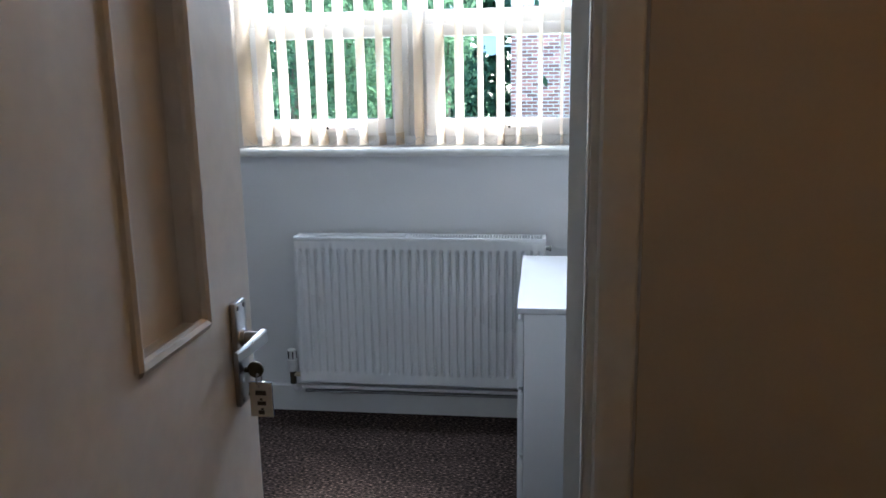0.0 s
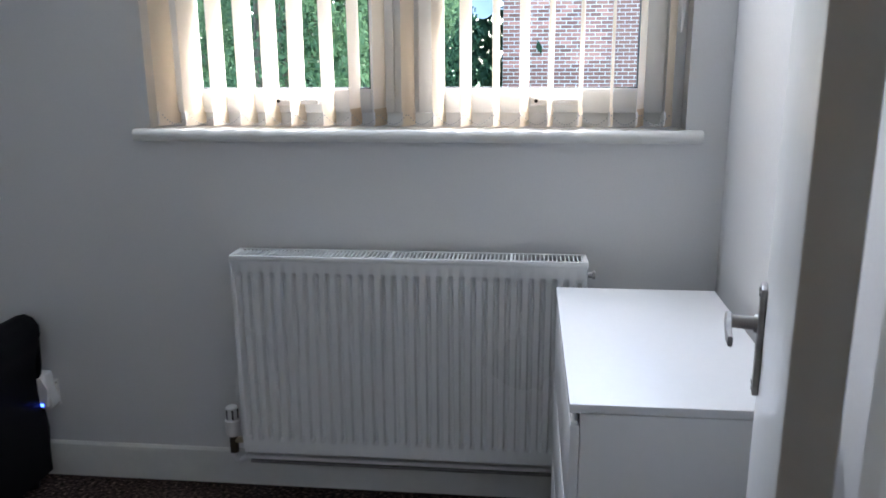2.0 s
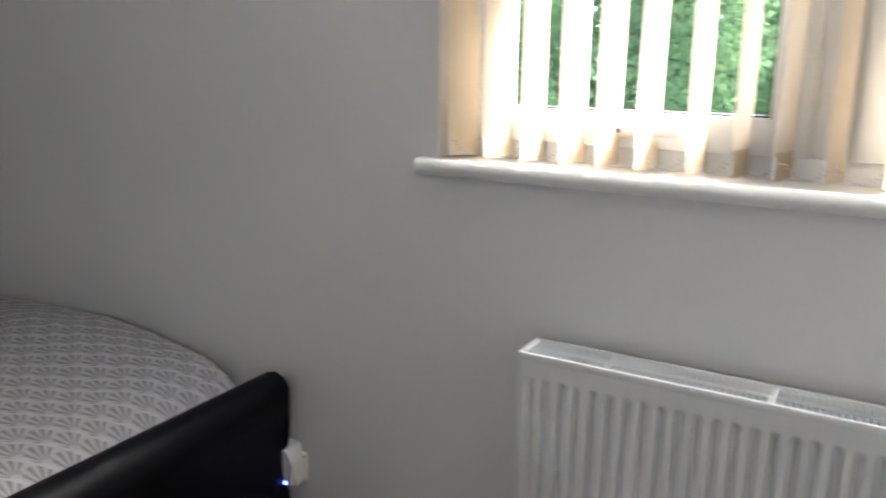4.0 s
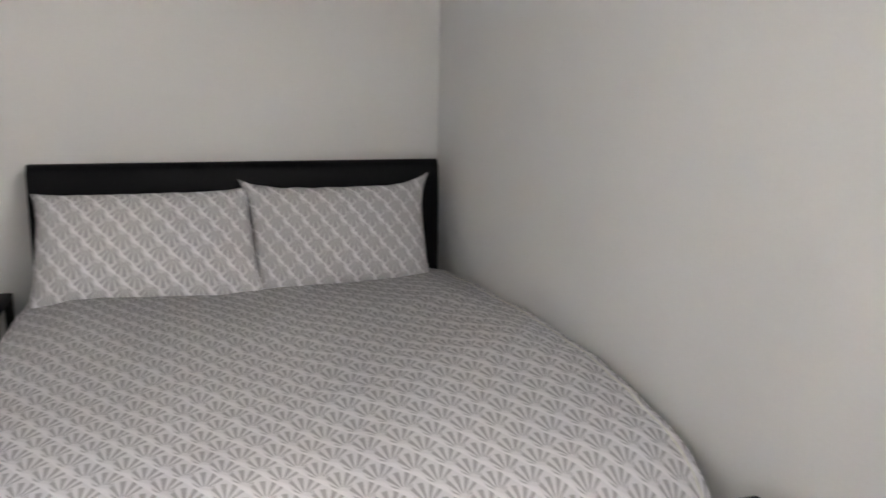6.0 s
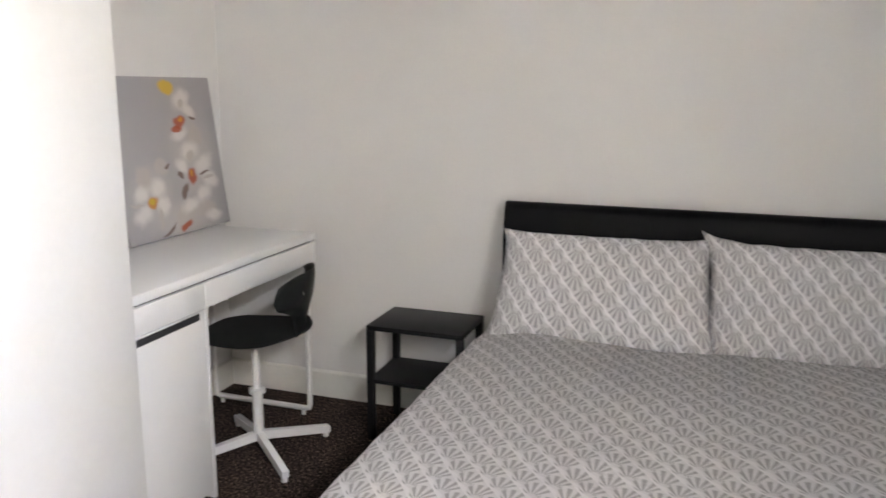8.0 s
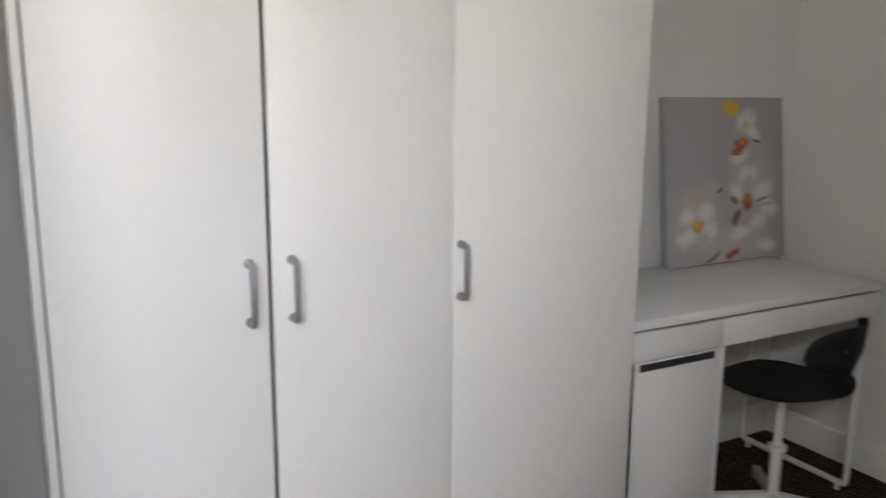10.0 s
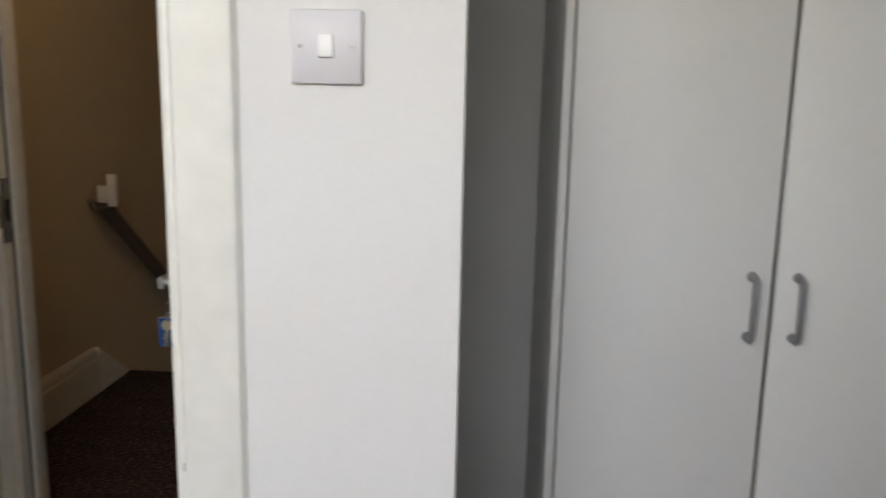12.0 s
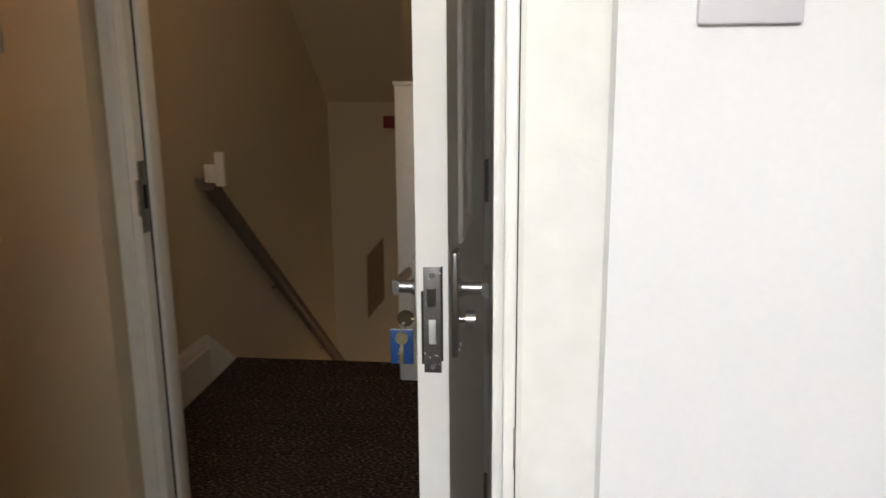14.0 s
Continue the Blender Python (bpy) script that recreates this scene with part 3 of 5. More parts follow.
# ---- window, blind, outside ----
def window():
    w = tagged(thing("window_1", (0.49, 0.1, 1.10), "white plastic casement window with two lower panes and top lights", "window"), kind="structure")
    y0, y1 = 0.07, 0.13
    x0, x1, z0, z1 = WO
    fr = B()
    xa, xb = x0 + 0.055, x1 - 0.055
    for b in ((x0, xa, z0, z1), (xb, x1, z0, z1), (xa, xb, z0, z0 + 0.05), (xa, xb, z1 - 0.05, z1), (0.445, 0.515, z0 + 0.05, z1 - 0.05), (xa, 0.445, 1.575, 1.63), (0.515, xb, 1.575, 1.63)):
        bx(fr, b[0], b[1], y0, y1, b[2], b[3], 0.002)
    part("window_frame", fr, M["upvc"], w)
    for a, b in ((x0 + 0.055, 0.445), (0.515, x1 - 0.055)):
        sash = B()
        s = 0.066
        for q in ((a, a + s, z0 + 0.05, 1.575), (b - s, b, z0 + 0.05, 1.575), (a + s, b - s, z0 + 0.05, z0 + 0.05 + s), (a + s, b - s, 1.575 - 0.045, 1.575)):
            bx(sash, q[0], q[1], y0 - 0.016, y1 - 0.02, q[2], q[3], 0.003)
        so = part("sash", sash, M["upvc"], w)
        bead = B()
        for q in ((a + s - 0.001, a + s + 0.003, z0 + 0.11, 1.53), (b - s - 0.003, b - s + 0.001, z0 + 0.11, 1.53), (a + s, b - s, z0 + 0.115, z0 + 0.119)):
            bx(bead, q[0], q[1], y0 - 0.012, y0 + 0.02, q[2], q[3])
        part("glazing_seal", bead, M["dark"], so)
        pane = part("pane", box(a + 0.05, b - 0.05, y0 + 0.02, y0 + 0.026, z0 + 0.1, 1.545), M["glass"], w)
        pane.visible_shadow = False
        hx = (a + b) / 2
        hb = box(hx - 0.02, hx + 0.03, y0 - 0.034, y0 - 0.016, z0 + 0.07, z0 + 0.095, 0.004)
        bx(hb, hx, hx + 0.11, y0 - 0.046, y0 - 0.03, z0 + 0.074, z0 + 0.09, 0.005)
        part("window_handle", hb, M["plastic"], so)
        part("handle_lock", tube(B(), [(hx - 0.008, y0 - 0.036, z0 + 0.083), (hx - 0.008, y0 - 0.030, z0 + 0.083)], 0.005), M["dark"], so)
        up = part("pane", box(a, b, y0 + 0.02, y0 + 0.026, 1.62, z1 - 0.04), M["glass"], w)
        up.visible_shadow = False
    sb = extrude_profile(B(), [(0.08, 1.076), (-0.030, 1.076), (-0.037, 1.082), (-0.040, 1.093), (-0.037, 1.104), (-0.030, 1.11), (0.08, 1.11)], "x", WO[0], WO[1])
    extrude_profile(sb, [(0.0, 1.076), (-0.030, 1.076), (-0.037, 1.082), (-0.040, 1.093), (-0.037, 1.104), (-0.030, 1.11), (0.0, 1.11)], "x", -0.288, WO[0])
    extrude_profile(sb, [(0.0, 1.076), (-0.030, 1.076), (-0.037, 1.082), (-0.040, 1.093), (-0.037, 1.104), (-0.030, 1.11), (0.0, 1.11)], "x", WO[1], 1.275)
    part("window_sill", sb, M["gloss"], w)


window()


def blind():
    b = thing("vertical_blind", (0.49, 0.03, 2.08), "cream fabric vertical blind with open slats and bead chain", "blind")
    # unseen from the path; made tall enough to block sun above the slats
    part("headrail", box(WO[0] + 0.01, WO[1] - 0.01, 0.004, 0.06, 2.045, 2.118, 0.003), M["plastic"], b)
    rng = random.Random(5)
    xs = [WO[0] + 0.045 + 0.0775 * i for i in range(19)]
    for i, x in enumerate(xs):
        turn = radians(12 + rng.uniform(-5, 5) + (6 if i == 0 else 8 if i == 17 else 10 if i == 18 else 0))
        lean, w = rng.uniform(-0.006, 0.006), 0.0445
        bend = rng.uniform(0.006, 0.010)

        def at(u, v, off=0.0):
            s = (u - 0.5) * 2 * w
            c = bend * (1 - (2 * u - 1) ** 2) + off
            z = 1.118 + v * 0.94
            sway = lean * (1 - v)
            return (x + sway + s * math.sin(turn) + c * math.cos(turn), 0.024 + s * math.cos(turn) - c * math.sin(turn), z)
        sl = B()
        grid(sl, 6, 6, lambda u, v: at(u, v))
        bmesh.ops.solidify(sl, geom=sl.faces[:], thickness=0.0008)
        so = part("slat", sl, M["slat"], b)
        hm = B()
        grid(hm, 6, 1, lambda u, v: at(u, v * 0.05, 0.0016))
        bmesh.ops.solidify(hm, geom=hm.faces[:], thickness=0.003)
        part("weight_pocket", hm, M["hem"] if i in (7, 8, 17) else M["slat"], so)
        clip = Vector(at(0.03, 0.03))
        part("clip", box(clip.x - 0.002, clip.x + 0.002, clip.y - 0.003, clip.y + 0.003, 1.122, 1.158, 0.001), M["plastic"], so)
    for i in range(18):
        ch = B()
        for k in range(12):
            f = (k + 0.5) / 12
            p = Vector((xs[i] + f * 0.0775, -0.018, 1.152 - 0.028 * math.sin(math.pi * f)))
            bmesh.ops.create_icosphere(ch, subdivisions=1, radius=0.0021, matrix=Matrix.Translation(p))
        # darker grey puts the beads' backlit look into their colour
        part("bead_chain", ch, M["dish"], b)
    part("wand", tube(B(), [(1.205, -0.005, 2.06), (1.206, -0.006, 1.36)], 0.006), M["plastic"], b)


blind()


def tree(x, y, base, height, spread, n, seed, label, mat):
    rng = random.Random(seed)
    t = thing("tree", (x, y, base), label, "tree", "trees behind the house")
    tr = B()
    pts = [(x + rng.uniform(-.1, .1) * k, y, base + height * 0.17 * k) for k in range(5)]
    tube(tr, pts, [0.16, 0.14, 0.11, 0.08, 0.05], 8)
    clumps = []
    for k in range(16):
        a, h = rng.uniform(0, 6.28), rng.uniform(0.2, 0.95)
        rad = spread * (0.35 + 0.65 * math.sin(math.pi * min(h, 0.98))) * rng.uniform(0.4, 1)
        c = Vector((x + rad * math.cos(a), y + rad * math.sin(a) * 0.6, base + height * h))
        tube(tr, [(x, y, base + height * h * 0.55), (x + rad * 0.5 * math.cos(a), y + rad * 0.3 * math.sin(a), base + height * h * 0.85), c], [0.05, 0.03, 0.012], 5)
        clumps.append((c, rng.uniform(0.55, 1.05) * spread * 0.42))
    part("trunk", tr, M["bark"], t)
    vs, fs = [], []
    for k in range(n):
        c, r = clumps[rng.randrange(len(clumps))]
        d = Vector((rng.gauss(0, 1), rng.gauss(0, 1), rng.gauss(0, 1))).normalized() * r * rng.uniform(0.35, 1.1) ** 0.5
        p = c + d
        q = Euler((rng.uniform(0, 6.3), rng.uniform(0, 6.3), rng.uniform(0, 6.3))).to_matrix()
        s = rng.uniform(0.03, 0.068)
        i = len(vs)
        vs += [p + q @ Vector(v) * s for v in ((-1, 0, 0), (0, -0.45, 0.1), (1, 0, 0), (0, 0.45, 0.1))]
        fs.append((i, i + 1, i + 2, i + 3))
    me = bpy.data.meshes.new("crown")
    me.from_pydata(vs, [], fs)
    me.materials.append(mat)
    cr = new("crown", me)
    cr.parent = t
    cr.matrix_parent_inverse = Matrix.Translation(-t.location)


tree(-2.9, 8.5, -2.9, 6.6, 2.2, 18000, 3, "broad green garden tree in full leaf", M["leaf"])
tree(-0.6, 10.2, -2.9, 5.6, 1.7, 16000, 8, "green garden tree beside the brick house", M["leaf"])
tree(-5.2, 10.5, -2.9, 7.2, 2.3, 16000, 11, "tall dark green tree in full leaf", M["leaf2"])
tree(-1.6, 13.5, -2.9, 6.4, 2.4, 16000, 14, "dark green tree behind the garden", M["leaf2"])
tree(-9.5, 11, -2.9, 7.0, 2.8, 12000, 17, "broad green tree at the garden edge", M["leaf"])
bm = B()
bx(bm, -120, 120, 0.6, 240, -3.0, -2.9)
bx(bm, -120, 120, -120, -7, -3.0, -2.9)
bx(bm, -120, -4, -7, 0.6, -3.0, -2.9)
bx(bm, 3, 120, -7, 0.6, -3.0, -2.9)
solo("ground", bm, M["grass"], "green lawn behind the house", "ground", kind="structure", smooth=None)
rng = random.Random(21)
vs, fs = [], []
for k in range(42000):
    p = Vector((rng.uniform(-14, 8), 15.5 + rng.gauss(0, 0.5), -2.9 + rng.uniform(0, 1) ** 0.9 * 8.0))
    q = Euler((rng.uniform(0, 6.3), rng.uniform(0, 6.3), rng.uniform(0, 6.3))).to_matrix()
    i = len(vs)
    vs += [p + q @ Vector(v) * 0.15 for v in ((-1, 0, 0), (0, -0.5, 0.1), (1, 0, 0), (0, 0.5, 0.1))]
    fs.append((i, i + 1, i + 2, i + 3))
me = bpy.data.meshes.new("far_foliage")
me.from_pydata(vs, [], fs)
me.materials.append(M["leaf2"])
tagged(new("far_foliage", me), "dense dark green foliage far behind the garden", "foliage", kind="stuff")


def brick_house():
    h = thing("brick_house", (3.3, 16, -2.9), "red brick house with pale mortar and tiled roof", "house")
    wl = part("wall", box(0.3, 6.3, 14.0, 20, -2.9, 3.6), M["mortar"], h, "pale mortar behind red bricks", smooth=None)
    part("roof", extrude_profile(B(), [(13.7, 3.6), (20.3, 3.6), (17, 6.4)], "x", 0.1, 6.5), M["tile"], h, smooth=None)
    return wl


HOUSE = brick_house()
dish = thing("satellite_dish", (0.3, 13.9, 2.1), "pale grey satellite dish on the corner of the brick house", "satellite dish")
bm = B()
grid(bm, 16, 6, lambda u, v: (-0.1 + 0.27 * v * math.cos(2 * math.pi * u), 13.75 - 0.07 * v * v, 2.2 + 0.30 * v * math.sin(2 * math.pi * u)))
bmesh.ops.remove_doubles(bm, verts=bm.verts, dist=0.0005)
bmesh.ops.solidify(bm, geom=bm.faces[:], thickness=0.01)
part("reflector", bm, M["dish"], dish)
part("arm", tube(B(), [(-0.1, 13.77, 2.2), (0.1, 13.9, 2.1), (0.31, 14.02, 2.1)], 0.02), M["dish"], dish)


# ---- radiator ----
def radiator():
    r = thing("radiator", (0.49, -0.08, 0.13), "white steel panel radiator with fluted front below the window", "radiator")
    x0, x1, z0, z1, yf, yb = 0.0, 0.985, 0.168, 0.772, -0.12, -0.03
    n = 30
    pitch = (x1 - x0 - 0.05) / n

    # across each flute: groove, flank, broad flat rib, flank
    xs = [x0 + 0.004, x0 + 0.014]
    depth = [0.0, 0.0]
    for k in range(n):
        for p, d in ((0.0, 1.0), (0.10, 1.0), (0.15, 0.85), (0.24, 0.12), (0.29, 0.0), (0.71, 0.0), (0.76, 0.12), (0.85, 0.85), (0.90, 1.0)):
            xs.append(x0 + 0.025 + (k + p) * pitch)
            depth.append(d)
    xs += [x1 - 0.025, x1 - 0.014, x1 - 0.004]
    depth += [1.0, 0.0, 0.0]
    zs = [z0, z0 + 0.004, z0 + 0.040, z0 + 0.043, z0 + 0.051, z0 + 0.054, z0 + 0.20, z1 - 0.20, z1 - 0.064, z1 - 0.060, z1 - 0.050, z1 - 0.046, z1 - 0.012]

    def front(u, v):
        i, z = round(u * (len(xs) - 1)), zs[round(v * (len(zs) - 1))]
        e = max(0.0, min(1.0, (z - z0 - 0.042) / 0.010)) * max(0.0, min(1.0, (z1 - 0.048 - z) / 0.014))
        return (xs[i], yf + 0.015 * depth[i] * e + 0.004 * (z == z0), z)
    bm = B()
    grid(bm, len(xs) - 1, len(zs) - 1, front)
    part("front_panel", bm, M["enamel"], r, smooth=40)
    part("back_panel", box(x0 + 0.01, x1 - 0.01, yb - 0.012, yb, z0, z1 - 0.02, 0.004), M["enamel"], r)
    for x in (x0, x1 - 0.004):
        part("side_panel", box(x, x + 0.004, yf + 0.002, yb, z0 + 0.01, z1, 0.0015), M["enamel"], r)
    rim = box(x0, x1, yf - 0.002, yf + 0.006, z1 - 0.016, z1, 0.003)
    bx(rim, x0, x1, yb - 0.012, yb, z1 - 0.016, z1, 0.003)
    for f, wide in ((0.0, 0.012), (0.165, 0.004), (0.46, 0.008), (0.80, 0.006), (1.0, 0.012)):
        xx = x0 + (x1 - x0 - 0.012) * f
        bx(rim, xx, xx + wide, yf + 0.005, yb - 0.01, z1 - 0.012, z1 - 0.001)
    part("top_rim", rim, M["enamel"], r)
    gr = B()
    for k in range(86):
        xx = x0 + 0.014 + (x1 - x0 - 0.028) * k / 85
        bx(gr, xx - 0.0017, xx + 0.0017, yf + 0.005, yb - 0.01, z1 - 0.010, z1 - 0.003)
    part("top_grille", gr, M["enamel"], r, smooth=None)
    # solid near-black block paints the shaded inside below the grille
    part("convector_fins", box(x0 + 0.006, x1 - 0.006, yf + 0.016, yb - 0.014, z0 + 0.03, z1 - 0.022), M["dark"], r, smooth=None)
    part("bleed_valve", tube(B(), [(x1 - 0.002, yf + 0.02, z1 - 0.04), (x1 + 0.012, yf + 0.02, z1 - 0.04), (x1 + 0.013, yf + 0.02, z1 - 0.04), (x1 + 0.02, yf + 0.02, z1 - 0.04)], [0.008, 0.008, 0.012, 0.012], 8), M["steel"], r)
    vx, vy = -0.045, -0.075
    v = part("valve", tube(B(), [(vx, vy, 0.145), (vx, vy, 0.20)], 0.013, 10), M["bronze"], r, "dark metal radiator valve")
    part("valve_union", tube(B(), [(vx, vy, 0.185), (0.004, vy, 0.185)], 0.010, 10), M["brass"], v)
    part("valve_head", tube(B(), [(vx, vy, 0.20), (vx, vy, 0.206), (vx, vy, 0.245), (vx, vy, 0.25), (vx, vy, 0.252), (vx, vy, 0.29), (vx, vy, 0.293)], [0.017, 0.0215, 0.0225, 0.0225, 0.018, 0.0175, 0.014], 18), M["plastic"], v, "white thermostatic valve head")
    # slots are near-black bars on the head, their shade put into colour
    sl = B()
    for k in range(6):
        a = k * math.pi / 3 - 0.6
        bx(sl, -0.0025, 0.0025, -0.0189, -0.0172, 0.256, 0.286, m=Matrix.Translation((vx, vy, 0)) @ Matrix.Rotation(a, 4, "Z"))
    part("valve_slots", sl, M["dark"], v, smooth=None)
    part("pipe_tail", tube(B(), [(vx, vy, 0.15), (vx, vy, 0.132), (vx + 0.006, vy, 0.122), (vx + 0.02, vy, 0.118), (vx + 0.046, -0.085, 0.137)], 0.009, 10), M["plastic"], v)
    part("pipe", tube(B(), [(0.0, -0.085, 0.138), (0.98, -0.085, 0.138)], 0.008, 10), M["plastic"], r)
    # thin steel tube along the dark line below the pale pipe
    part("lower_pipe", tube(B(), [(0.0, -0.060, 0.110), (0.98, -0.060, 0.110)], 0.007, 10), M["steel"], r)


radiator()


# ---- chest of drawers ----
def chest():
    c = thing("chest_of_drawers", (1.1, -0.53, 0), "white low chest with three drawers beside the radiator", "chest of drawers")
    x0, x1, y0, y1, z = 0.902, 1.30, -0.876, -0.18, 0.72
    part("top", box(x0 - 0.002, x1, y0 - 0.002, y1 + 0.002, z - 0.017, z, 0.0015), M["white"], c)
    for ya in (y0, y1 - 0.017):
        part("side_panel", box(x0 + 0.018, x1, ya, ya + 0.017, 0, z - 0.0185, 0.0015), M["white"], c)
    part("back_panel", box(x1 - 0.006, x1 - 0.002, y0 + 0.018, y1 - 0.018, 0.02, z - 0.02), M["white"], c)
    part("plinth", box(x0 + 0.05, x0 + 0.066, y0 + 0.0175, y1 - 0.0175, 0, 0.06), M["white"], c)
    # added board behind the fronts that keeps the drawer gaps shaded
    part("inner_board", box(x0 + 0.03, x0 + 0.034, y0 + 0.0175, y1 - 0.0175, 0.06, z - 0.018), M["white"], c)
    for k in range(3):
        za = 0.05 + 0.215 * k
        d = part("drawer", box(x0, x0 + 0.017, y0 + 0.001, y1 - 0.001, za, za + 0.198, 0.002), M["white"], c)
        part("finger_lip", box(x0 + 0.002, x0 + 0.012, y0 + 0.002, y1 - 0.002, za + 0.198, za + 0.206, 0.001), M["white"], d)


chest()


# ---- doors ----
def lever(parent, base, out, to_hinge, mat, reach=1.0, turn=False, stand=1.0):
    """Lever handle on a plate; base: plate centre on the door face; out, to_hinge: unit directions."""
    o, h, up = Vector(out), Vector(to_hinge), Vector((0, 0, 1))
    c = Vector(base)
    fr = Matrix((h, o, up)).transposed().to_4x4()
    fr.translation = c
    pl = part("handle_plate", box(-0.021, 0.021, 0, 0.009, -0.077, 0.077, 0.003, m=fr), mat, parent, "satin chrome lever plate")
    for dz in (-0.068, 0.068):
        for dx in (-0.011, 0.011):
            s = c + o * 0.009 + up * dz + h * dx
            part("screw", tube(B(), [s, s + o * 0.0015], 0.0035, 8), M["steel"], pl)
    s = c + up * 0.022
    d = 0.047 * stand
    bm = tube(B(), [s + o * 0.006, s + o * (d - 0.004)], [0.0095, 0.0090], 14)
    # flat blade that returns along the door, lower and thinner towards its end
    rings = []
    for k in range(9):
        f = k / 8
        along, off = -0.009 + 0.118 * reach * f, d - 0.003 * f - 0.010 * max(0.0, f - 0.75) ** 1.2
        tall, thick = 0.0105 - 0.0035 * f, 0.0052 - 0.0020 * f
        ring = [(thick * 0.6, tall), (thick, tall * 0.75), (thick, -tall * 0.75), (thick * 0.6, -tall), (-thick * 0.6, -tall), (-thick, -tall * 0.75), (-thick, tall * 0.75), (-thick * 0.6, tall)]
        rings.append([bm.verts.new(s + h * along + o * (off + q) + up * z) for q, z in ring])
    for p, q in zip(rings, rings[1:]):
        for k in range(8):
            bm.faces.new((p[k], p[(k + 1) % 8], q[(k + 1) % 8], q[k]))
    bm.faces.new(rings[0][::-1])
    bm.faces.new(rings[-1])
    part("lever", bm, mat, parent, "satin chrome lever with a flat blade")
    part("rose", tube(B(), [s + o * 0.006, s + o * 0.014], [0.014, 0.012], 14), mat, parent)
    if turn:
        k = c - up * 0.025
        part("thumb_turn", tube(B(), [k + o * 0.006, k + o * 0.018, k + o * 0.019, k + o * 0.033], [0.006, 0.005, 0.013, 0.013], 14), mat, parent)


def panelled_leaf(x0, x1, y0, y1, z0, z1, panels, back=0.006, front=0.032):
    """A door leaf across x, with recessed panels (y0, y1, z0, z1) framed by beads on both faces."""
    bm = B()
    ys = sorted({y0, y1, *[p[0] for p in panels], *[p[1] for p in panels]})
    zs = sorted({z0, z1, *[p[2] for p in panels], *[p[3] for p in panels]})
    for a, b in zip(ys, ys[1:]):
        for c, d in zip(zs, zs[1:]):
            inside = any(p[0] <= a and b <= p[1] and p[2] <= c and d <= p[3] for p in panels)
            bx(bm, x0 + back * inside, x1 - front * inside, a, b, c, d)
    bmesh.ops.remove_doubles(bm, verts=bm.verts, dist=0.0002)
    return bm


def door_lobby():
    d = tagged(thing("door_1", (0.5, LY, 0), "open panelled door painted cream, with key and lever handles", "door"), kind="structure")
    x0, x1, y0, y1 = 0.490, 0.534, LY + 0.003, -1.957
    pan = [(-2.29, -2.112, 1.05, 1.88)]
    leaf = part("leaf", panelled_leaf(x0, x1, y0, y1, 0.008, 2.0, pan), M["door"], d, "cream painted door leaf with worn edges", smooth=None)
    for p in pan:
        for xx in (x0, x1):
            bd = B()
            sgn = 1 if xx == x1 else -1
            r = 0.009
            q = [(p[0], p[2]), (p[1], p[2]), (p[1], p[3]), (p[0], p[3])]
            for (a, b), (c, e) in zip(q, q[1:] + q[:1]):
                tube(bd, [(xx - sgn * 0.001, a, b), (xx - sgn * 0.001, c, e)], r, 8)
            part("panel_moulding", bd, M["door"], leaf)
    part("free_edge", box(x0 + 0.0005, x1 - 0.0005, y1 - 0.001, y1 + 0.002, 0.009, 1.999), M["gloss"], leaf, "white gloss leading edge", smooth=None)
    lever(d, (x1, -2.004 - 0.012, 0.977), (1, 0, 0), (0, -1, 0), M["chrome"], reach=0.8, stand=0.8)
    lever(d, (x0, -2.004 - 0.012, 0.977), (-1, 0, 0), (0, -1, 0), M["chrome"], turn=True)
    xc = (x0 + x1) / 2
    lk = part("lock_faceplate", box(xc - 0.012, xc + 0.012, y1 + 0.0015, y1 + 0.004, 0.893, 1.044, 0.001), M["scraped"], d, "paint-marked steel lock faceplate")
    part("latch", extrude_profile(B(), [(xc - 0.006, y1 + 0.003), (xc + 0.006, y1 + 0.003), (xc + 0.006, y1 + 0.011), (xc - 0.004, y1 + 0.006)], "z", 0.99, 1.015), M["chrome"], lk)
    part("deadbolt", box(xc - 0.005, xc + 0.005, y1 + 0.003, y1 + 0.0055, 0.935, 0.97, 0.001), M["bolt"], lk, "pale steel deadbolt")
    for z in (0.902, 1.033):
        part("screw", tube(B(), [(xc, y1 + 0.004, z), (xc, y1 + 0.005, z)], 0.004, 8), M["chrome"], lk)
    # near-black strips paint the shade of the recess around the plate
    sh = box(xc - 0.0145, xc - 0.012, y1 + 0.0015, y1 + 0.0025, 0.91, 1.045)
    bx(sh, xc + 0.012, xc + 0.0155, y1 + 0.0015, y1 + 0.0025, 0.905, 1.01)
    part("lock_recess", sh, M["dark"], lk, smooth=None)
    for z in (0.25, 1.05, 1.8):
        part("hinge", tube(B(), [(x0 - 0.004, y0 - 0.002, z - 0.05), (x0 - 0.004, y0 - 0.002, z + 0.05)], 0.006, 8), M["steel"], d)
    # key in the lock, with a ring and a tag
    ky = -2.016
    kx = x1 - 0.013
    k = thing("key", (kx + 0.02, ky, 0.95), "dark metal door key standing in the lock", "key")
    part("shank", tube(B(), [(x1 + 0.004, ky, 0.95), (kx + 0.030, ky, 0.95)], 0.004, 8), M["bronze"], k)
    bow = tube(B(), [(kx + 0.038, ky - 0.0022, 0.951), (kx + 0.038, ky - 0.0014, 0.951), (kx + 0.038, ky + 0.0014, 0.951), (kx + 0.038, ky + 0.0022, 0.951)], [0.0112, 0.0122, 0.0122, 0.0112], 20)
    part("bow", bow, M["bronze"], k)
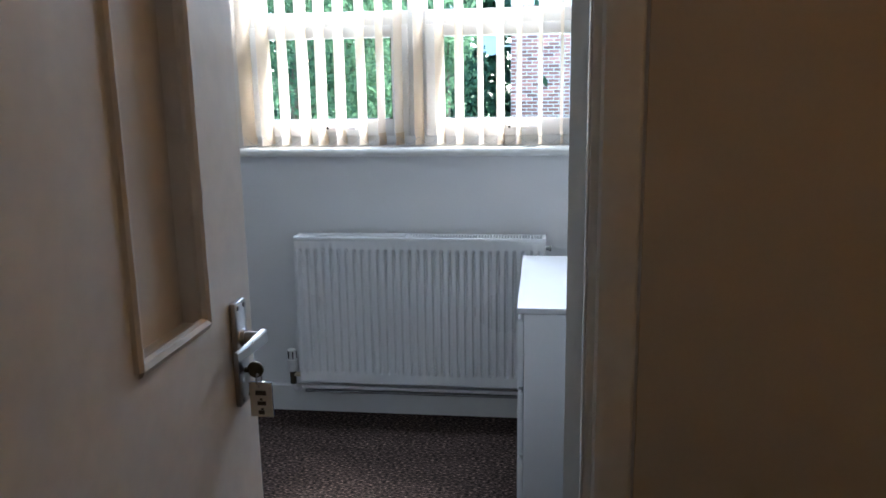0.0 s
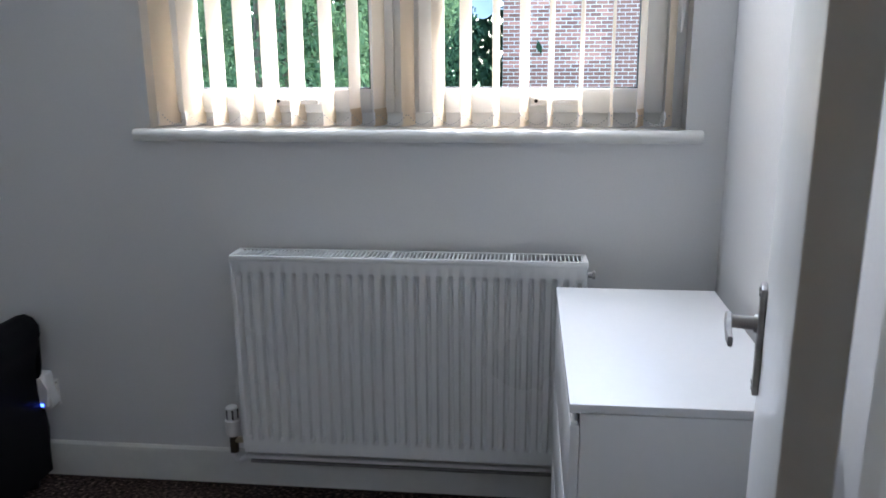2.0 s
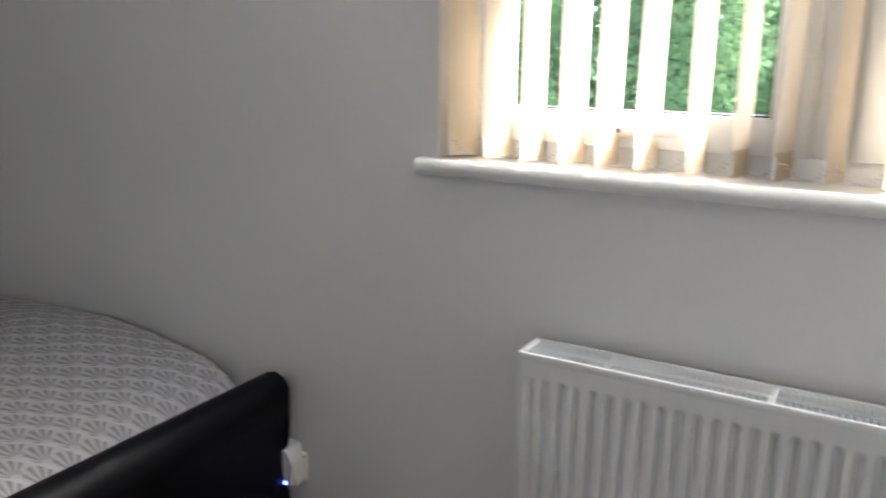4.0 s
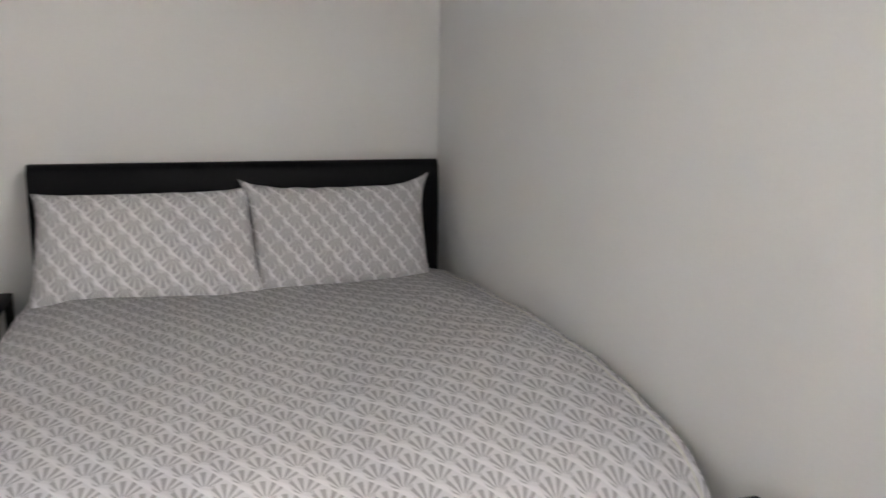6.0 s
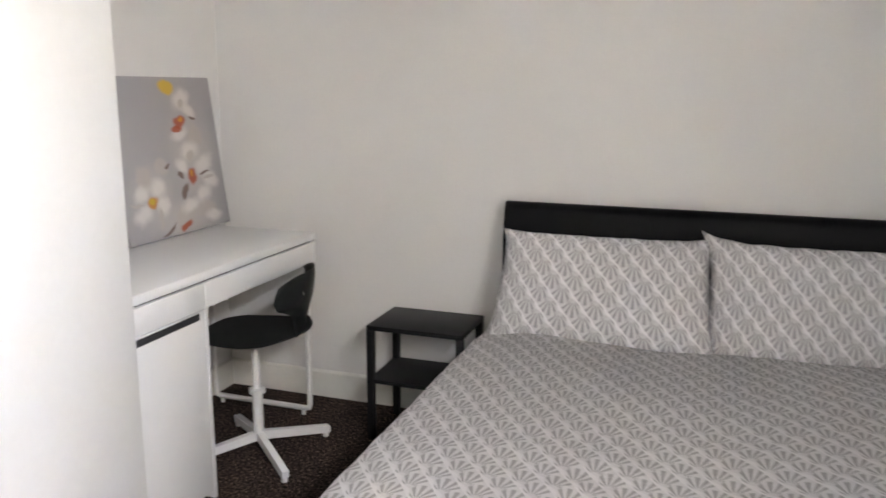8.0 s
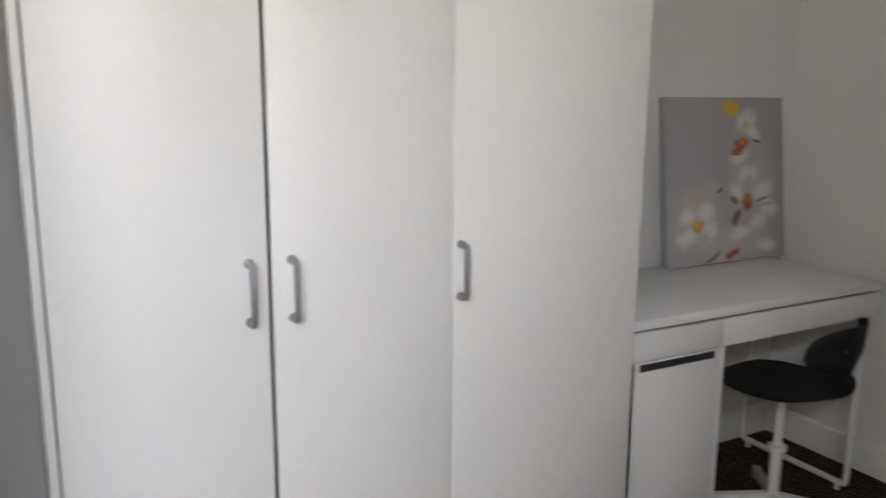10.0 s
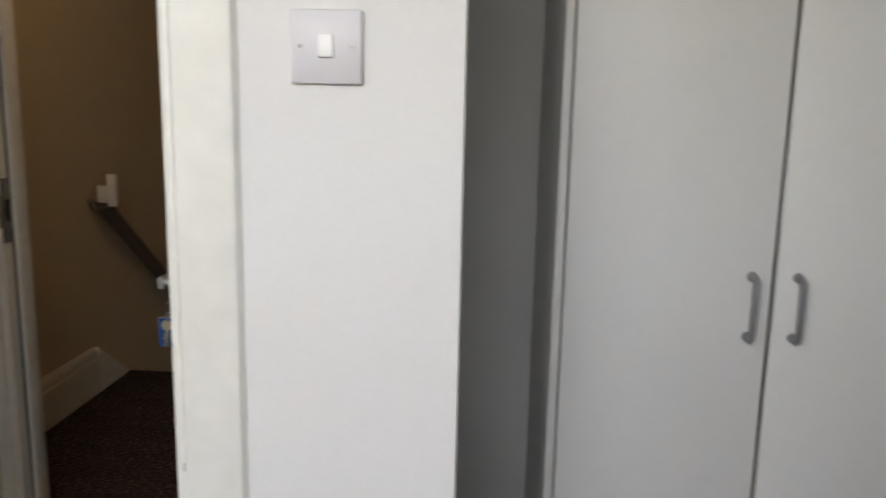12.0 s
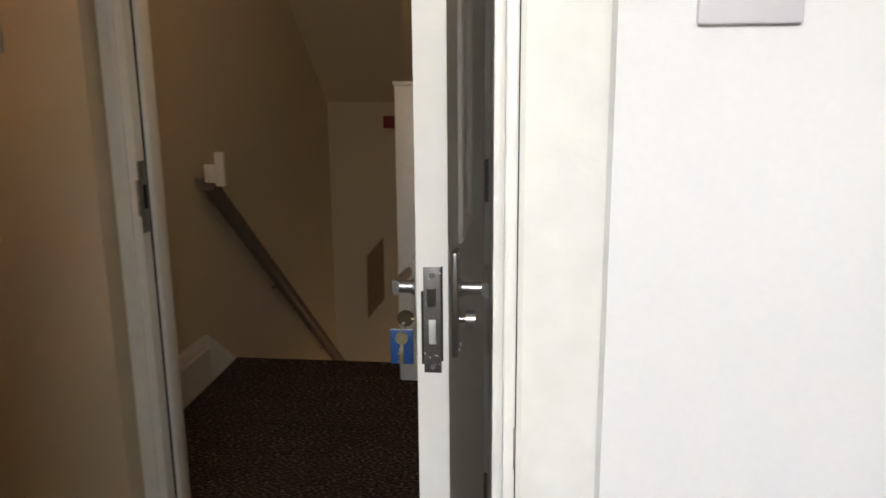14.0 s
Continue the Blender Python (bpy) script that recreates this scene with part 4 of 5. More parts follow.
    part("bow_eyelet", tube(B(), [(kx + 0.041, ky - 0.0032, 0.944), (kx + 0.041, ky + 0.0032, 0.944)], 0.0022, 10), M["chrome"], k)
    part("key_ring", tube(B(), [(kx + 0.042 + 0.002 * math.sin(a), ky + 0.006 * math.sin(a), 0.936 + 0.009 * math.cos(a)) for a in [i * math.pi / 8 for i in range(17)]], 0.0011, 6), M["steel"], k)
    tg = thing("key_tag", (kx + 0.045, ky, 0.933), "blue plastic key tag with a written paper label", "key tag")
    part("tag_body", box(kx + 0.028, kx + 0.062, ky - 0.003, ky + 0.001, 0.880, 0.933, 0.0015), M["blue"], tg)
    part("paper", box(kx + 0.0280, kx + 0.0620, ky - 0.0042, ky - 0.003, 0.880, 0.933, 0.0004), M["paper"], tg)
    part("tag_eyelet", tube(B(), [(kx + 0.043, ky - 0.005, 0.927), (kx + 0.043, ky - 0.004, 0.927)], 0.0022, 10), M["chrome"], tg)
    ink = B()
    for a, b, z, hh in ((0.037, 0.053, 0.917, 0.0035), (0.043, 0.047, 0.907, 0.0018), (0.039, 0.052, 0.901, 0.003), (0.044, 0.048, 0.892, 0.0015), (0.040, 0.049, 0.887, 0.003)):
        bx(ink, kx + a, kx + b, ky - 0.0048, ky - 0.0042, z - hh, z + hh)
    part("writing", ink, M["ink"], tg, smooth=None)
    sp = thing("spare_key", (kx + 0.045, ky + 0.006, 0.928), "pale brass spare key hanging on the ring", "key")
    s = tube(B(), [(kx + 0.044, ky + 0.004, 0.922), (kx + 0.044, ky + 0.007, 0.922)], 0.0095, 16)
    bx(s, kx + 0.0415, kx + 0.0465, ky + 0.0045, ky + 0.0065, 0.882, 0.915, 0.0008)
    for z, w in ((0.884, 0.003), (0.890, 0.002), (0.896, 0.0035), (0.902, 0.002)):
        bx(s, kx + 0.0465, kx + 0.0465 + w, ky + 0.0047, ky + 0.0063, z, z + 0.004)
    part("blade", s, M["brass"], sp)


door_lobby()


def door_bedroom():
    """The bedroom door, opened into the room past a right angle against the chest's end."""
    d = tagged(thing("door_2", (OE, NIB, 0), "open white gloss bedroom door with lever handle", "door"), kind="structure")
    m = Matrix.Translation((1.014, NIB + 0.066, 0)) @ Matrix.Rotation(radians(-15), 4, "Z")
    L = 0.565
    part("leaf", box(0.0, 0.040, 0.003, L, 0.008, 2.0, 0.002, m=m), M["gloss"], d, "glossy white flush door leaf")
    r = m.to_3x3()
    # steel darker than chrome, so the colour carries the handles' backlit dark
    lever(d, m @ Vector((0.0, L - 0.055, 0.93)), r @ Vector((-1, 0, 0)), r @ Vector((0, -1, 0)), M["steel"], reach=0.8)
    lever(d, m @ Vector((0.040, L - 0.055, 0.93)), r @ Vector((1, 0, 0)), r @ Vector((0, -1, 0)), M["steel"], reach=0.8)
    part("hinge", tube(B(), [(OE - 0.006, NIB + 0.02, 1.55), (OE - 0.006, NIB + 0.02, 1.65)], 0.005, 8), M["steel"], d)
    part("hinge", tube(B(), [(OE - 0.006, NIB + 0.02, 0.2), (OE - 0.006, NIB + 0.02, 0.3)], 0.005, 8), M["steel"], d)


door_bedroom()
# old hinge recess and paint chips on the west lining
chip = thing("hinge_scar", (OW - 0.027, NIB + 0.004, 0.8), "chipped paint and old hinge remains on the door lining", "hinge")
for z, h, x in ((0.915, 0.045, -0.0255), (0.83, 0.012, -0.024), (0.72, 0.11, -0.0265)):
    part("hinge_leaf", box(OW + x - 0.002, OW + x + 0.0025, NIB + 0.0005, NIB + 0.0045, z, z + h, 0.0008), M["steel"], chip)
# near-black strip gives the crack its shaded depth by colour
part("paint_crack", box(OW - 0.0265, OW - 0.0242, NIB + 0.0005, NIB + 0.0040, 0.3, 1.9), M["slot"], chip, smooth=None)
st = thing("strike_plate", (D1E, LY - 0.02, 1.0), "dark metal strike plate in the door lining", "strike plate")
part("plate", box(D1E - 0.003, D1E + 0.001, LY - 0.036, LY + 0.001, 0.91, 1.09, 0.001), M["steel"], st)
part("lip", box(D1E - 0.004, D1E + 0.004, LY - 0.004, LY + 0.010, 0.955, 1.045, 0.002), M["steel"], st)
part("slot", box(D1E - 0.0045, D1E - 0.002, LY - 0.028, LY - 0.012, 0.97, 1.03), M["dark"], st, smooth=None)


# ---- switches ----
def wall_switch(c, out, label):
    o = Vector(out)
    h = Vector((0, 0, 1)).cross(o)
    fr = Matrix((h, o, Vector((0, 0, 1)))).transposed().to_4x4()
    fr.translation = c
    s = thing("light_switch", c, label, "light switch", "light switches")
    part("plate", box(-0.043, 0.043, 0, 0.009, -0.043, 0.043, 0.0025, m=fr), M["switch"], s)
    part("rocker", box(-0.009, 0.009, 0.008, 0.0125, -0.013, 0.014, 0.0015, m=fr @ Matrix.Rotation(radians(5), 4, "X")), M["upvc"], s, "white glossy rocker")
    for k in (-1, 1):
        p = fr @ Vector((0.031 * k, 0.009, 0))
        sc = part("screw", tube(B(), [p - o * 0.001, p + o * 0.0008], 0.0036, 10), M["steel"], s)
        part("screw_slot", box(-0.0028, 0.0028, 0.0098, 0.0101, -0.0006, 0.0006, m=fr @ Matrix.Translation((0.031 * k, 0, 0)) @ Matrix.Rotation(0.5 * k, 4, "Y")), M["dark"], sc, smooth=None)


wall_switch((0.20, NIB, 1.381), (0, 1, 0), "white square light switch on the bedroom wall")
wall_switch((1.652, SF, 1.395), (0, 1, 0), "white square light switch on the cream lobby wall")
cp = thing("fire_call_point", (1.942, SF, 1.395), "red square fire alarm call point on the lobby wall", "fire alarm")
part("housing", box(1.898, 1.985, SF, SF + 0.04, 1.352, 1.438, 0.004), M["red"], cp)
part("press_panel", box(1.914, 1.970, SF + 0.039, SF + 0.042, 1.37, 1.42, 0.001), M["paper"], cp)


# ---- stairs fittings ----
hr = thing("handrail", (1.70, -4.02, 0.85), "dark wooden handrail on a white bracket going down the stairs", "handrail")
v0, v1 = Vector((1.705, -4.03, 0.855)), Vector((1.705, -6.18, -0.79))
part("rail", tube(B(), [v0, v1], 0.034, 12), M["rail"], hr)
part("bracket", box(1.63, 1.67, -4.04, -4.015, 0.845, 0.985, 0.004), M["gloss"], hr, "white wooden rail end block")
part("bracket", box(1.67, 1.715, -4.035, -4.015, 0.86, 0.935, 0.004), M["gloss"], hr)
part("bracket_plate", box(1.70, STX, -4.03, -4.02, 0.86, 0.88, 0.002), M["steel"], hr)
for f in (0.4, 0.8):
    p = v0.lerp(v1, f)
    part("bracket_arm", tube(B(), [p, p + Vector((0.056, 0, -0.03))], 0.006, 8), M["steel"], hr)
nw = thing("newel_post", (0.885, -4.12, 0), "white painted newel post at the top of the stairs", "newel post")
part("post", box(0.84, 0.93, -4.165, -4.075, 0, 1.25, 0.006), M["oldgloss"], nw)
part("cap", box(0.835, 0.935, -4.17, -4.07, 1.245, 1.262, 0.005), M["oldgloss"], nw)
hp = thing("wall_panel", (1.45, -6.2, -0.36), "brown wooden panel on the stair wall", "wall panel")
part("board", extrude_profile(B(), [(1.402, -0.27), (1.402, 0.172), (1.517, 0.042), (1.520, -0.412)], "y", -6.2, -6.18), M["hatch"], hp)
part("label_plate", extrude_profile(B(), [(1.488, -0.36), (1.488, -0.12), (1.508, -0.14), (1.508, -0.385)], "y", -6.181, -6.172), M["hatch"], hp)
bl = thing("alarm_sounder", (1.32, -6.2, 0.93), "dark red alarm box high on the stair wall", "alarm")
part("housing", box(1.27, 1.37, -6.2, -6.14, 0.93, 1.01, 0.006), M["red"], bl)


# ---- bed ----
def cloth_part(name, nu, nv, f, uv, mat, parent, thick=0.012):
    bm = B()
    grid(bm, nu, nv, f, uv)
    bmesh.ops.solidify(bm, geom=bm.faces[:], thickness=thick)
    return part(name, bm, mat, parent, smooth=70)


def bed():
    b = thing("bed", (-1.6, -0.78, 0), "double bed with black leather headboard and rolled footboard", "bed")
    y0, y1 = -1.477, -0.038
    # headboard leans back a little and is rounded along its top
    prof = [(-2.585, 0.05), (-2.580, 0.5), (-2.594, 0.82), (-2.602, 0.875), (-2.618, 0.897), (-2.640, 0.900), (-2.660, 0.888), (-2.668, 0.86), (-2.665, 0.5), (-2.660, 0.05)]
    hb = extrude_profile(B(), prof, "y", y0, y1)
    part("headboard", hb, M["leather"], b, "black leather headboard", smooth=50)
    # footboard: a board that rolls outward at its top
    prof = [(-0.735, 0.04), (-0.730, 0.25), (-0.742, 0.40), (-0.752, 0.47), (-0.752, 0.505), (-0.742, 0.538), (-0.720, 0.560), (-0.692, 0.566), (-0.666, 0.556), (-0.650, 0.532), (-0.650, 0.505), (-0.664, 0.46), (-0.680, 0.40), (-0.682, 0.30), (-0.670, 0.18), (-0.670, 0.04)]
    prof = [(x + 0.014, z - (0.008 if z > 0.3 else 0)) for x, z in prof]
    fb = extrude_profile(B(), prof, "y", y0 - 0.01, y1 - 0.005)
    bmesh.ops.bevel(fb, geom=[e for e in fb.edges if len({round(v.co.y, 3) for v in e.verts}) == 1], offset=0.012, segments=3, affect="EDGES")
    part("footboard", fb, M["leather"], b, "black leather rolled footboard", smooth=60)
    seam = B()
    for y in (-0.78,):
        tube(seam, [(p[0] - (0.002 if p[0] < -0.69 else -0.002), y, p[1]) for p in prof[1:-1]], 0.002, 5)
    part("seam", seam, M["leather"], b)
    for ya in (y0, y1 - 0.04):
        part("side_rail", box(-2.6, -0.7, ya, ya + 0.04, 0.08, 0.30, 0.012), M["leather"], b)
    for x in (-2.62, -0.70):
        for y in (y0 + 0.05, y1 - 0.06):
            part("leg", tube(B(), [(x, y, 0.0), (x, y, 0.06)], [0.02, 0.025], 12), M["blackmetal"], b)
    part("base", box(-2.58, -0.71, y0 + 0.04, y1 - 0.04, 0.2, 0.24), M["dark"], b, smooth=None)
    mt = thing("mattress", (-1.64, -0.78, 0.24), "white mattress on the bed", "mattress")
    part("body", box(-2.575, -0.757, y0 + 0.045, y1 - 0.045, 0.24, 0.455, 0.04, 4), M["paper"], mt)


def duvet():
    d = thing("duvet", (-1.5, -0.78, 0.47), "grey and white shell-patterned duvet cover spread over the bed", "duvet")
    x0, x1, ya, yb = -2.52, -0.752, -1.517, 0.008
    flat0, flat1 = ya + 0.06, yb - 0.05

    def f(u, v):
        x = x0 + u * (x1 - x0)
        s = -0.26 + v * (1.42 + 0.26 + 0.12)           # cloth distance across, hanging over both sides
        w = flat1 - flat0
        y, z = flat0 + s, 0.505
        if s < 0:
            t = -s
            y = flat0 - 0.045 * (1 - math.exp(-t * 22)) - 0.03 * math.sin(x * 9) * min(t * 4, 1) * 0.4
            z -= max(0, t - 0.02) * 0.98
        elif s > w:
            t = s - w
            y = flat1 + 0.035 * (1 - math.exp(-t * 22))
            z -= max(0, t - 0.015)
        edge = min(1, max(0, min(s, w - s) / 0.12))
        z += 0.018 * edge + 0.011 * noise.noise((x * 2.6, s * 2.6, 0.3)) * (0.4 + edge) + 0.007 * noise.noise((x * 8, s * 5, 2.0)) + 0.004 * noise.noise((x * 15 + s * 9, s * 13, 5.0))
        foot = max(0.0, (u - 0.90) / 0.10)
        z -= 0.060 * foot ** 2
        head = max(0.0, (0.32 - u) / 0.32)
        z -= 0.022 * head ** 1.5
        y -= 0.045 * max(0, (u - 0.80) / 0.2) ** 2 * min(1, max(0, (v - 0.6) / 0.3))
        z += 0.070 * math.sin(math.pi * u ** 1.55) * min(1, max(0, (v - 0.55) / 0.3))
        return (x, y, z)
    cloth_part("cover", 90, 96, f, lambda u, v: (v * 1.80, -u * 1.775), M["duvet"], d, 0.02)
    # stitched edges of the cover along the wall side and the foot
    for name, run in (("side_seam", [(k / 60, 0.925) for k in range(2, 60)]), ("foot_seam", [(0.985, 0.2 + 0.72 * k / 40) for k in range(41)])):
        part(name, tube(B(), [Vector(f(u, v)) + Vector((0, 0, 0.001)) for u, v in run], 0.0022, 6), M["paper"], d, "pale stitched seam of the duvet cover")


def pillow(y0, y1, xb, xt, zb, zt, seed, corners):
    """Plump pillow with pinched, pointed corners, leaning on the headboard; corners move across and up."""
    p = thing("pillow", ((xb + xt) / 2, (y0 + y1) / 2, zb), "plump pillow in grey and white shell-patterned case, leaning on the headboard", "pillow", "pillows on the bed")
    cy, hw = (y0 + y1) / 2, (y1 - y0) / 2
    hh = math.hypot(zt - zb, xt - xb) / 2
    up = Vector((xt - xb, 0, zt - zb)).normalized()
    outn = Vector((up.z, 0, -up.x))
    c0 = Vector(((xb + xt) / 2, cy, (zb + zt) / 2))

    def side(sgn):
        def f(u, v):
            a, b = 2 * u - 1, 2 * v - 1
            pin = 1 - 0.055 * (1 - a ** 4) * abs(b) ** 3
            pin2 = 1 - 0.07 * (1 - b ** 4) * abs(a) ** 3
            t = 0.082 * max(0, (1 - a ** 4)) ** 0.6 * max(0, (1 - b ** 4)) ** 0.65
            t += 0.010 * noise.noise((a * 2.2 + seed, b * 2.2, sgn)) * (1 - max(abs(a), abs(b)) ** 6)
            # creases that run in from the corners and along the edges
            t += 0.005 * noise.noise((a * 7 + seed, b * 3, seed)) * abs(a) ** 2 * (1 - abs(a) ** 8)
            dy = dz = 0.0
            for (sa, sb), (my, mz, ear) in corners.items():
                wa, wb = (1 + sa * a) / 2, (1 + sb * b) / 2
                dy += my * wa * wb + sa * ear * 0.5 * (wa * wb) ** 12
                dz += mz * wa * wb + sb * ear * (wa * wb) ** 12
            edge = 0.004 * noise.noise((a * 6, b * 6, seed + 3)) * max(abs(a), abs(b)) ** 4
            return c0 + Vector((0, 1, 0)) * (a * hw * pin2 + dy) + up * (b * hh * pin + dz + edge) + outn * (sgn * t + 0.004 * noise.noise((a * 3, b * 3, seed)))
        return f
    bm = B()
    grid(bm, 40, 28, side(1), lambda u, v: (-u * 0.72, -v * 0.44))
    grid(bm, 40, 28, side(-1), lambda u, v: (-u * 0.72, -v * 0.44))
    bmesh.ops.remove_doubles(bm, verts=bm.verts, dist=0.0006)
    part("case", bm, M["pillowcase"], p, smooth=80)


bed()
duvet()
pillow(-0.812, -0.122, -2.345, -2.515, 0.456, 0.832, 1.0, {(-1, 1): (0.026, -0.004, 0.027), (1, 1): (0.002, -0.004, 0.040), (-1, -1): (0.03, 0.0, 0.0), (1, -1): (0.006, 0.0, 0.012)})
pillow(-1.470, -0.735, -2.315, -2.525, 0.456, 0.830, 4.0, {(-1, 1): (0.014, -0.012, 0.0), (1, 1): (-0.016, -0.008, 0.006), (-1, -1): (-0.010, 0.0, 0.015), (1, -1): (0.026, -0.004, 0.012)})


# ---- bedside table ----
def bedside():
    t = thing("bedside_table", (-2.54, -1.75, 0), "small black metal bedside table with a lower shelf", "bedside table")
    x0, x1, y0, y1, z = -2.675, -2.402, -1.937, -1.567, 0.447
    s = 0.026
    top = box(x0, x1, y0, y1, z - 0.018, z, 0.002)
    part("tabletop", top, M["blackmetal"], t)
    for x in (x0, x1 - s):
        for y in (y0, y1 - s):
            part("leg", box(x, x + s, y, y + s, 0, z - 0.0185, 0.0015), M["blackmetal"], t)
    part("shelf", box(x0 + 0.003, x1 - 0.003, y0 + 0.003, y1 - 0.003, 0.225, 0.240, 0.002), M["blackmetal"], t)


bedside()


# ---- desk ----
def desk():
    d = thing("desk", (-2.03, -2.47, 0), "white desk with two drawers and a small cabinet", "desk")
    x0, x1, y0, y1 = -2.555, -1.505, -2.717, -2.217
    cx = -1.845
    part("desktop", box(x0, x1, y0, y1, 0.722, 0.75, 0.002), M["white"], d)
    # near-black board puts the shadow under the desktop into colour
    part("apron", box(x0 + 0.02, x1 - 0.002, y0 + 0.02, y1 - 0.014, 0.712, 0.7215), M["slot"], d, "dark strip painted as the shadow gap below the desktop", smooth=None)
    part("drawer", box(cx - 0.001, x1, y1 - 0.018, y1 - 0.001, 0.634, 0.714, 0.0015), M["white"], d)
    part("drawer", box(x0 + 0.002, cx - 0.004, y1 - 0.018, y1 - 0.001, 0.634, 0.714, 0.0015), M["white"], d)
    part("drawer_box", box(x0 + 0.02, cx - 0.03, y0 + 0.03, y1 - 0.02, 0.64, 0.706), M["white"], d, smooth=None)
    for x in (cx - 0.012, x1 - 0.014):
        part("side_panel", box(x, x + 0.014, y0, y1 - 0.003, 0, 0.7115 if x < -1.6 else 0.711, 0.0015), M["white"], d)
    part("back_panel", box(cx, x1 - 0.015, y0 + 0.002, y0 + 0.008, 0.03, 0.71), M["white"], d)
    part("cabinet_floor", box(cx + 0.003, x1 - 0.015, y0 + 0.01, y1 - 0.02, 0.03, 0.045), M["white"], d)
    dr = part("cabinet_door", box(cx + 0.004, x1 - 0.002, y1 - 0.020, y1 - 0.003, 0.03, 0.631, 0.002), M["white"], d)
    # near-black plate on the door face paints the shade of a finger slot
    part("finger_slot", box(cx + 0.03, x1 - 0.03, y1 - 0.006, y1 - 0.0022, 0.604, 0.626, 0.001), M["slot"], dr, "dark plate painted as the shaded finger slot")
    fr = B()
    r = 0.011
    tube(fr, [(x0 + 0.025, y1 - 0.03, 0.64), (x0 + 0.025, y1 - 0.03, 0.045), (x0 + 0.025, y1 - 0.034, 0.032), (x0 + 0.025, y1 - 0.05, 0.028), (x0 + 0.025, y0 + 0.05, 0.028), (x0 + 0.025, y0 + 0.034, 0.032), (x0 + 0.025, y0 + 0.03, 0.045), (x0 + 0.025, y0 + 0.03, 0.64)], r, 10)
    part("leg_frame", fr, M["white"], d, "white metal leg frame")
    for y in (y1 - 0.06, y0 + 0.06):
        part("foot", tube(B(), [(x0 + 0.025, y, 0), (x0 + 0.025, y, 0.02)], 0.009, 8), M["white"], d)


desk()


# ---- swivel chair ----
def chair():
    cx, cy = -2.18, -2.265
    c = thing("swivel_chair", (cx, cy, 0), "black plastic swivel chair on a white four-star base", "chair")
    ang = radians(105)                      # the way from the seat to its back
    m = Matrix.Translation((cx, cy, 0)) @ Matrix.Rotation(ang, 4, "Z")

    def seat(u, v):
        a, b = 2 * u - 1, 2 * v - 1        # a: front to back, b: across
        x = a * math.sqrt(1 - 0.42 * b * b) * 0.20
        y = b * math.sqrt(1 - 0.42 * a * a) * 0.195
        z = 0.458 + 0.45 * y * y - 0.018 * (1 - a * a) - 0.03 * max(0, -a - 0.55) ** 1.3 + 0.05 * max(0, a - 0.55) ** 1.6
        return m @ Vector((x, y, z))
    bm = B()
    grid(bm, 18, 16, seat)
    bmesh.ops.solidify(bm, geom=bm.faces[:], thickness=0.012)
    part("seat", bm, M["blackplastic"], c, "black moulded plastic seat", smooth=60)

    def back(u, v):
        b, c = 2 * u - 1, 2 * v - 1
        neck = 0.5 - 0.5 * math.cos(math.pi * max(0.0, min(1.0, (v - 0.30) / 0.30)))
        wid = 0.205 * (0.40 + 0.60 * neck) * math.sqrt(1 - 0.35 * max(0, c) ** 6)
        z = 0.462 + 0.228 * v - 0.035 * max(0, c) * b ** 4
        x = 0.172 + 0.045 * math.sin(v * 1.5) - 0.080 * b * b * min(1, v * 1.4)
        return m @ Vector((x, b * wid, z))
    bm = B()
    grid(bm, 22, 18, back)
    bmesh.ops.solidify(bm, geom=bm.faces[:], thickness=0.010)
    part("backrest", bm, M["blackplastic"], c, "black curved plastic backrest", smooth=60)
    for k in (-1, 1):
        p, q = m @ Vector((0.20, 0.075 * k, 0.62)), m @ Vector((0.165, 0.075 * k, 0.62))
        part("back_rivet", tube(B(), [p, q], 0.008, 10), M["chrome"], c)
    part("seat_plate", tube(B(), [(cx, cy, 0.405), (cx, cy, 0.425)], [0.05, 0.09], 16), M["white"], c)
    part("column", tube(B(), [(cx, cy, 0.06), (cx, cy, 0.24), (cx, cy, 0.241), (cx, cy, 0.41)], [0.019, 0.019, 0.014, 0.014], 14), M["white"], c, "white metal column")
    part("height_collar", tube(B(), [(cx, cy, 0.225), (cx, cy, 0.228), (cx, cy, 0.243), (cx, cy, 0.246)], [0.022, 0.03, 0.03, 0.022], 14), M["white"], c)
    for k in range(4):
        mm = Matrix.Translation((cx, cy, 0)) @ Matrix.Rotation(radians(50 + 90 * k), 4, "Z")
        lg = extrude_profile(B(), [(0.0, 0.05), (0.268, 0.016), (0.273, 0.020), (0.273, 0.040), (0.268, 0.043), (0.0, 0.082)], "y", -0.012, 0.012)
        bmesh.ops.transform(lg, matrix=mm, verts=lg.verts)
        part("base_leg", lg, M["white"], c)
        p = mm @ Vector((0.258, 0, 0))
        part("glide", tube(B(), [p, p + Vector((0, 0, 0.02))], 0.011, 10), M["plastic"], c)


chair()


